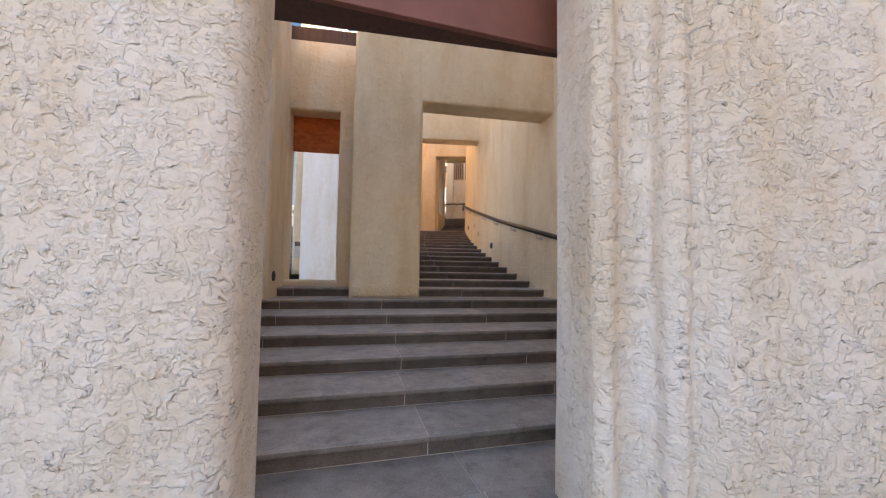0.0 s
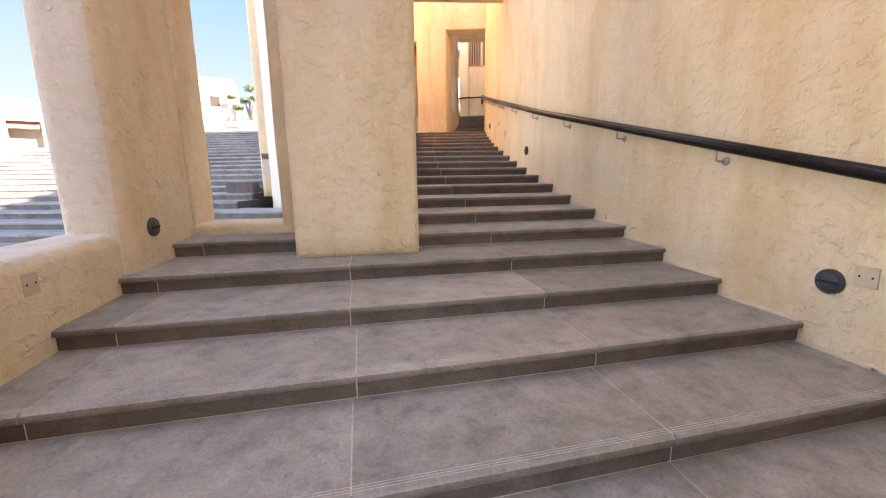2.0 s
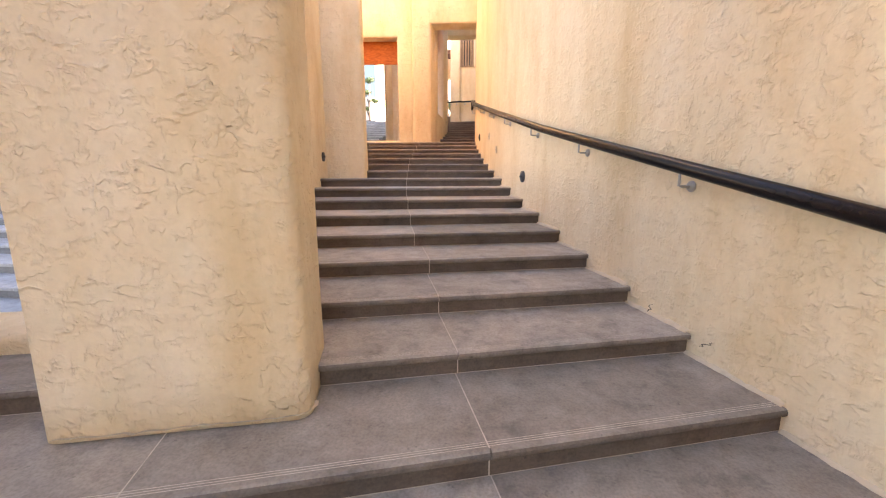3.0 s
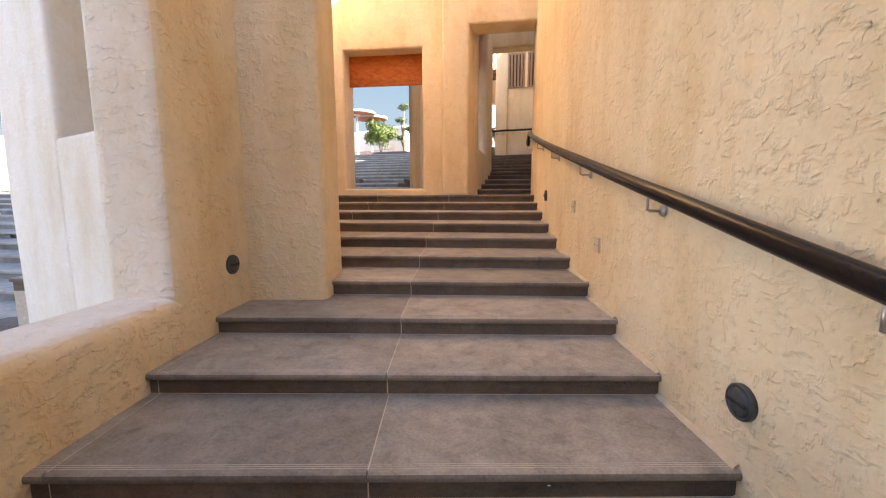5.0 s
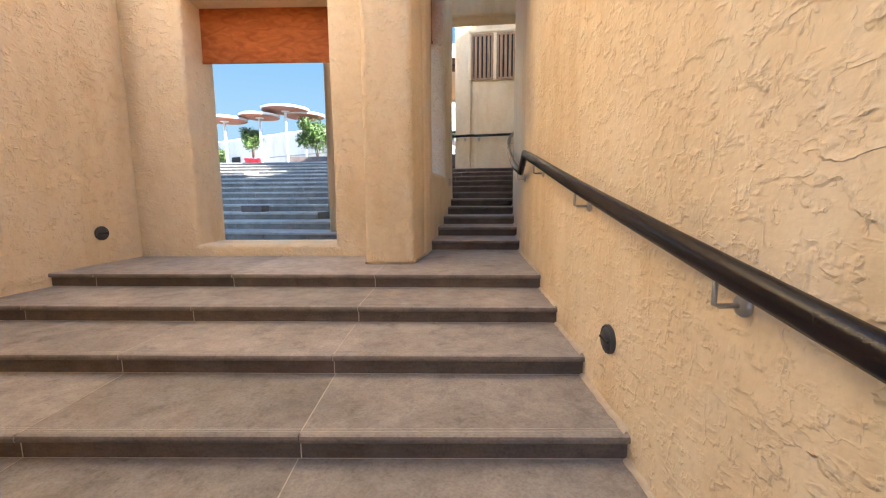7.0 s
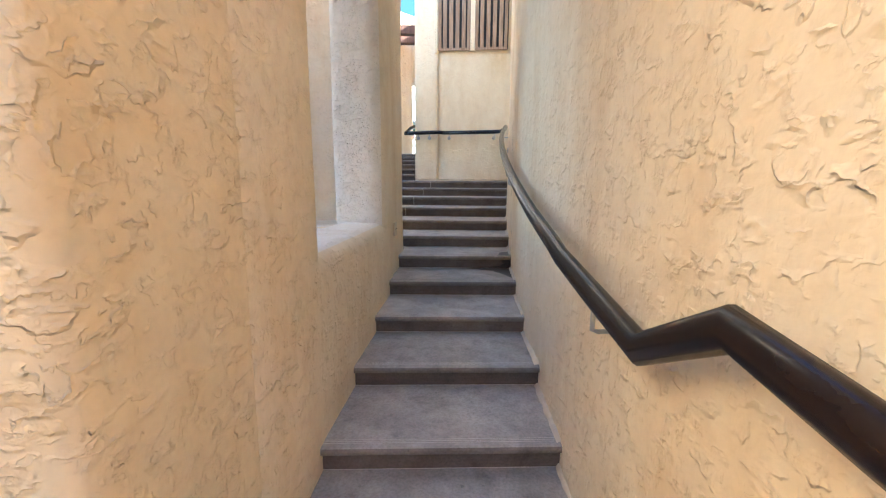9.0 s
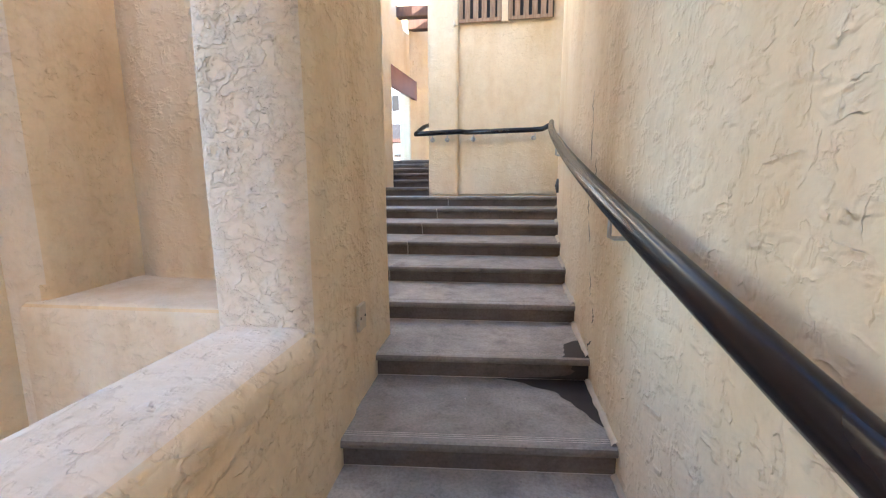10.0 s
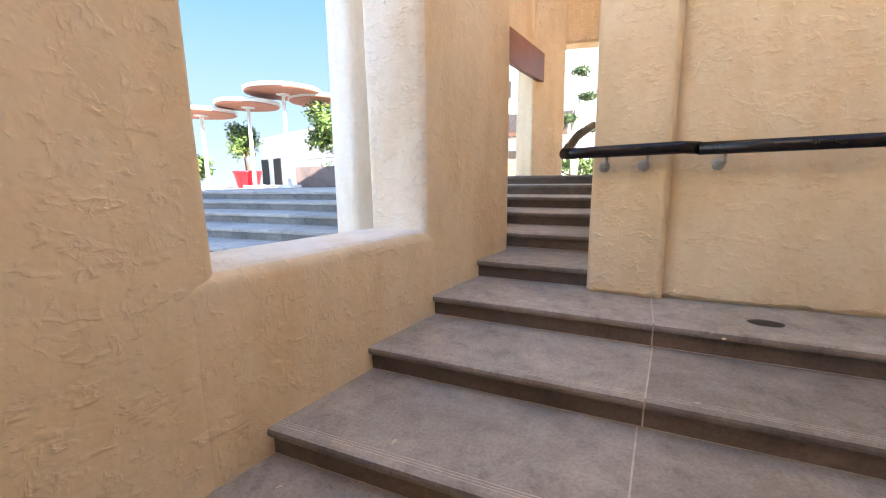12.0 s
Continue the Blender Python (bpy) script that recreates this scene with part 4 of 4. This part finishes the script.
def bush(name, base, height, radii, label, mat, count=900, size=0.07, bare=0.25, seed=1):
    r = random.Random(seed)
    t = thing(name, label, "shrub" if "shrub" in name else "tree", at=Matrix.Translation(base))
    bm = bmesh.new()
    for k in range(4):
        a = 2 * math.pi * k / 4 + r.uniform(-0.4, 0.4)
        tip = (math.cos(a) * radii[0] * 0.5, math.sin(a) * radii[1] * 0.5, height * 0.75)
        tube(bm, [(0.02 * math.cos(a), 0.02 * math.sin(a), 0), (tip[0] * 0.3, tip[1] * 0.3, height * 0.4), tip], 0.03, 7, 0.008)
    part("stems", bm, BARK, t, "", True)
    bm = bmesh.new()
    mid = height * bare + (height * (1 - bare)) / 2
    leaves(bm, (0, 0, mid), (radii[0], radii[1], height * (1 - bare) / 2), count, size, r)
    for k in range(7):
        a = r.uniform(0, 6.28)
        leaves(bm, (math.cos(a) * radii[0] * 0.6, math.sin(a) * radii[1] * 0.6, mid + r.uniform(-0.3, 0.4) * height * 0.7), (radii[0] * 0.5, radii[1] * 0.5, height * 0.2), count // 8, size, r)
    tagged(part("crown", bm, mat, t), kind="stuff")
    return t


def cloud_tree(base, pads, label, trunk_mat, seed=1, leaf=LEAFDARK):
    """A clipped tree: bare limbs, each ending in a flat pad of leaves."""
    r = random.Random(seed)
    t = thing("topiary_tree", label, "tree", at=Matrix.Translation(base))
    bm = bmesh.new()
    for x, y, z, w in pads:
        tube(bm, [(0, 0, 0), (x * 0.25 + r.uniform(-0.1, 0.1), y * 0.3, z * 0.45), (x * 0.8, y * 0.8, z * 0.8), (x, y, z)], 0.085, 8, 0.03)
    part("trunk", bm, trunk_mat, t, "", True)
    for x, y, z, w in pads:
        bm = bmesh.new()
        leaves(bm, (x, y, z), (w, w, w * 0.5), 420, 0.06, r)
        tagged(part("leaf_pad", bm, leaf, t), kind="stuff")
    return t


def umbrella(x, y, z, radius):
    t = thing("sunshade", "fixed white-rimmed round sunshade with a terracotta underside on a white post", "sunshade", "sunshades", at=Matrix.Translation((x, y, 5.08)))
    h = z - 5.08
    bm = bmesh.new()
    lathe(bm, ((0.06, 0.0), (0.055, h * 0.5), (0.05, h)), 14)
    part("post", bm, WHITE, t, "", True)
    part("foot", bevelled_box(-0.25, 0.25, -0.25, 0.25, 0.0, 0.09, 0.015, 2), WHITE, t)
    bm = bmesh.new()
    lathe(bm, ((0.08, h - 0.10), (radius * 0.96, h - 0.10), (radius * 0.96, h - 0.085), (0.08, h - 0.08)), 40)
    part("underside", bm, TERRACOTTA, t, "terracotta slatted underside")
    bm = bmesh.new()
    lathe(bm, ((radius * 0.985, h - 0.075), (radius, h - 0.07), (radius, h + 0.02), (radius * 0.9, h + 0.05), (0.05, h + 0.14)), 40)
    part("top", bm, WHITE, t)
    bm = bmesh.new()
    lathe(bm, ((0.2, h - 0.13), (0.2, h - 0.105)), 20)
    part("collar", bm, WHITE, t)
    return t


umbrella(-13.4, 30.0, 7.50, 1.05)
umbrella(-11.75, 30.3, 7.68, 0.95)
umbrella(-10.45, 30.4, 7.98, 1.12)
umbrella(-10.0, 31.6, 7.9, 1.0)
pot = thing("plant_pot", "bright red round plastic pot with a leafy shrub in it", "pot", at=Matrix.Translation((-12.42, 30.7, 5.08)))
bm = bmesh.new()
lathe(bm, ((0.30, 0.0), (0.33, 0.02), (0.43, 0.50), (0.46, 0.505), (0.46, 0.56), (0.40, 0.56), (0.39, 0.50)), 30)
part("pot", bm, REDPOT, pot, "", True)
bush("potted_shrub", (-12.42, 30.7, 5.56), 1.75, (0.62, 0.62), "bright green upright shrub growing in a red pot", LEAF, 1500, 0.06, 0.25, 3)


def planter(x0, x1, y0, y1, z0, z1):
    t = thing("stone_planter", "long dark stone planter box", "planter")
    for a in ((x0, x1, y0, y0 + 0.1), (x0, x1, y1 - 0.1, y1), (x0, x0 + 0.1, y0 + 0.102, y1 - 0.102), (x1 - 0.1, x1, y0 + 0.102, y1 - 0.102)):
        part("side", bevelled_box(*a, z0, z1, 0.012, 2), PLANTER, t)
    part("soil", bevelled_box(x0 + 0.102, x1 - 0.102, y0 + 0.102, y1 - 0.102, z0, z1 - 0.08, 0.01, 1), EARTH, t, "dry earth")
    return t


planter(-10.7, -7.4, 31.0, 32.2, 5.08, 5.74)
bush("planter_shrub", (-9.4, 31.6, 5.66), 2.2, (1.15, 0.95), "large bushy green shrub in the stone planter", LEAF, 2600, 0.07, 0.12, 5)
bush("round_shrub", (-12.4, 35.3, 5.08), 1.15, (0.7, 0.55), "clipped dark green shrub on the upper terrace", LEAFDARK, 700, 0.05, 0.05, 6)
bush("low_shrub", (-14.2, 30.2, 5.08), 1.2, (0.65, 0.55), "leafy green shrub on the upper terrace", LEAF, 1000, 0.06, 0.08, 7)
cloud_tree((-17.0, 29.3, 5.08), ((-1.35, 0, 2.1, 0.5), (0.15, 0, 2.6, 0.62), (-0.45, 0.2, 1.85, 0.55), (-0.75, -0.2, 1.3, 0.5), (1.25, 0.1, 1.45, 0.6), (0.55, -0.3, 1.9, 0.4)), "clipped cloud-pruned tree with rounded green pads", BARK, 4)
cloud_tree((-8.17, 32.6, 5.6), ((0.0, 0, 3.1, 0.55), (-0.25, 0.1, 2.3, 0.5), (0.35, 0, 1.7, 0.5), (-0.3, 0.2, 1.2, 0.4)), "tall clipped tree with dark rounded pads", BARK, 8)
cloud_tree((-2.1, 34.0, 5.1), ((0.35, 0, 2.7, 0.42), (-0.25, 0, 2.05, 0.42), (0.5, 0.2, 1.75, 0.35), (-0.55, 0.1, 1.9, 0.35), (0.1, 0.2, 3.5, 0.45)), "clipped tree with pale trunk and dark rounded pads", PALEBARK, 9)
bush("hedge_shrub", (-2.0, 35.2, 5.1), 1.1, (1.3, 0.6), "clipped green hedge beyond the landing", LEAF, 1800, 0.06, 0.0, 10)


def house_block(name, plan, z0, z1, label, mat=STUCCO_FAR, roof=0.12):
    t = tagged(new(name), label, "building", kind="")
    bm = bmesh.new()
    wall_prism(bm, plan, z0, z1, radii=0.15, top=roof, step=2.0, wave=0.0)
    part("wall", bm, mat, t, "", False)
    return t


# pale house far left, with a deep window
fa, fb = Vector((-29.5, 14.7)), Vector((-23.4, 21.7))
fd = (fb - fa).normalized()
fn = Vector((-fd.y, fd.x))


def far_plan(s, e, depth, front=0.0):
    p, q = fa + fd * s + fn * front, fa + fd * e + fn * front
    return [tuple(p), tuple(q), tuple(q + fn * depth), tuple(p + fn * depth)]


L = (fb - fa).length
white_house = tagged(new("white_house"), "low white rendered house with one deep square window", "building")
s0, s1 = L - 2.27, L - 0.98
for nm, plan, z0, z1 in (("wall", far_plan(0, s0, 0.5), 0.5, 5.75), ("wall", far_plan(s1, L, 0.5), 0.5, 5.75), ("sill_wall", far_plan(s0, s1, 0.5), 0.5, 2.34),
                         ("head_wall", far_plan(s0, s1, 0.5), 4.62, 5.75), ("back_wall", far_plan(0, L, 4.0, 1.2), 0.5, 5.7)):
    bm = bmesh.new()
    wall_prism(bm, plan, z0, z1, radii=0.0, step=2.0, wave=0.0, top=0.1 if z1 > 5.7 else 0.0)
    part(nm, bm, STUCCO_FAR, white_house)
bm = bmesh.new()
wall_prism(bm, far_plan(s0, s1, 0.1, 0.3), 4.25, 4.62, radii=0.0, step=2.0, wave=0.0)
part("blind", bm, RUST, white_house, "rust-red blind in the window head")
house_block("cream_house", [(-26.5, 24.2), (-20.6, 29.4), (-24.0, 33.5), (-30.0, 28.0)], 1.0, 8.3, "tall cream rendered house behind the terraces")
cream2 = house_block("cream_tower", [(-20.9, 28.6), (-18.6, 30.2), (-20.0, 33.0), (-22.5, 31.2)], 2.0, 8.6, "cream rendered tower with a small dark window")
bm = bmesh.new()
box(bm, -0.3, 0.3, -0.03, 0.1, 6.6, 7.3, Matrix.Translation((-19.7, 29.43, 0)) @ Matrix.Rotation(math.atan2(1.6, 2.3), 4, "Z"))
part("window", bm, DARK, cream2, "small dark window")
house_d = house_block("white_pavilion", [(-21.0, 40.2), (-8.5, 34.2), (-5.5, 39.0), (-18.0, 45.5)], 4.8, 7.9, "long white rendered pavilion behind the sunshades", STUCCO_PALE)
FRONT = Matrix.Translation((-21.0, 40.2, 0)) @ Matrix.Rotation(math.atan2(-6.0, 12.5), 4, "Z")
# dark boxes on the front stand for the shade inside doorways
for x in (0.8, 2.6):
    bm = bmesh.new()
    box(bm, x - 0.5, x + 0.5, -0.04, 0.2, 5.1, 6.6, FRONT)
    part("doorway", bm, DARK, house_d, "doorway shade put in as a dark box")
bm = bmesh.new()
box(bm, 6.5, 12.5, -0.05, 0.02, 6.35, 6.39, FRONT)
part("string_course", bm, TERRACE, house_d)
roof_house = house_block("tiled_house", [(-9.0, 40.0), (-2.6, 40.4), (-2.6, 46.0), (-9.0, 46.0)], 4.8, 7.5, "white house under a dark tiled roof", WHITE, 0.02)
bm = bmesh.new()
for k in range(24):
    y = 39.6 + k * 0.14
    z = 7.45 + k * 0.055
    for q in range(26):
        x = -9.3 + q * 0.27
        box(bm, x, x + 0.25, y, y + 0.2, z, z + 0.05 + 0.012 * ((q + k) % 2))
part("roof_tiles", bm, ROOFTILE, roof_house, "rows of dark roof tiles")
# the doorway's shade is a dark box here too
bm = bmesh.new()
box(bm, -5.6, -4.4, 39.93, 40.2, 5.1, 6.6)
part("doorway", bm, DARK, roof_house, "doorway shade put in as a dark box")
bm = bmesh.new()
box(bm, -9.4, -2.3, 39.55, 40.0, 7.25, 7.44)
part("eaves_board", bm, BEAM, roof_house)

tall = house_block("white_building", [(-11.5, 47.0), (5.0, 46.0), (5.5, 54.0), (-11.0, 55.0)], 4.8, 16.5, "tall white rendered building behind the tiled house", WHITE)
m = Matrix.Translation((-6.80, 46.72, 0)) @ Matrix.Rotation(-0.06, 4, "Z")
win = part("window", bevelled_box(-0.26, 0.26, -0.03, 0.3, 10.30, 11.40, 0.01, 1, m), DARK, tall, "small dark window")
part("window_frame", bevelled_box(-0.33, 0.33, -0.08, -0.032, 10.16, 10.28, 0.01, 1, m), WHITE, win)
chest = thing("wooden_planter", "brown boarded wooden planter box beyond the landing", "planter", at=Matrix.Translation((-3.82, 33.0, 5.08)))
for k in range(4):
    part("board", bevelled_box(-0.36, 0.36, 0.0, 0.03, 0.02 + k * 0.2, 0.21 + k * 0.2, 0.006, 1), WOOD, chest)
    part("board", bevelled_box(-0.36, 0.36, 0.47, 0.5, 0.02 + k * 0.2, 0.21 + k * 0.2, 0.006, 1), WOOD, chest)
for x in (-0.36, 0.33):
    part("end_panel", bevelled_box(x, x + 0.03, 0.032, 0.468, 0.0, 0.81, 0.006, 1), WOOD, chest)
part("soil", bevelled_box(-0.328, 0.328, 0.032, 0.468, 0.0, 0.74, 0.006, 1), EARTH, chest, "dry earth")

# loose blocks and bits on the terraces
for x, k, w, h, mat, what in ((-6.6, 6, 0.7, 0.26, PLANTER, "dark stone block resting on the terrace"), (-6.2, 20, 0.5, 0.14, PLANTER, "dark stone block resting on the terrace"),
                              (-7.6, 19, 0.55, 0.15, PLANTER, "dark stone block resting on the terrace"), (-6.9, 18, 0.22, 0.07, WHITE, "small pale block lying on the terrace"),
                              (-13.0, 15, 0.5, 0.07, WHITE, "small pale block lying on the terrace"), (-15.4, 14, 0.5, 0.07, WHITE, "small pale block lying on the terrace"),
                              (-8.9, 27, 0.35, 0.08, WHITE, "small pale block lying on the terrace"), (-10.5, 26, 0.4, 0.06, WHITE, "small pale block lying on the terrace")):
    y = CEN.y + math.sqrt((88.5 - TD * (rows - k)) ** 2 - (x - CEN.x) ** 2) + 0.12
    z = 5.08 - TR * (rows - k)
    o = part("stone_block", bevelled_box(x, x + w, y, y + 0.3, z, z + h, 0.012, 2), mat)
    tagged(o, what, "block")
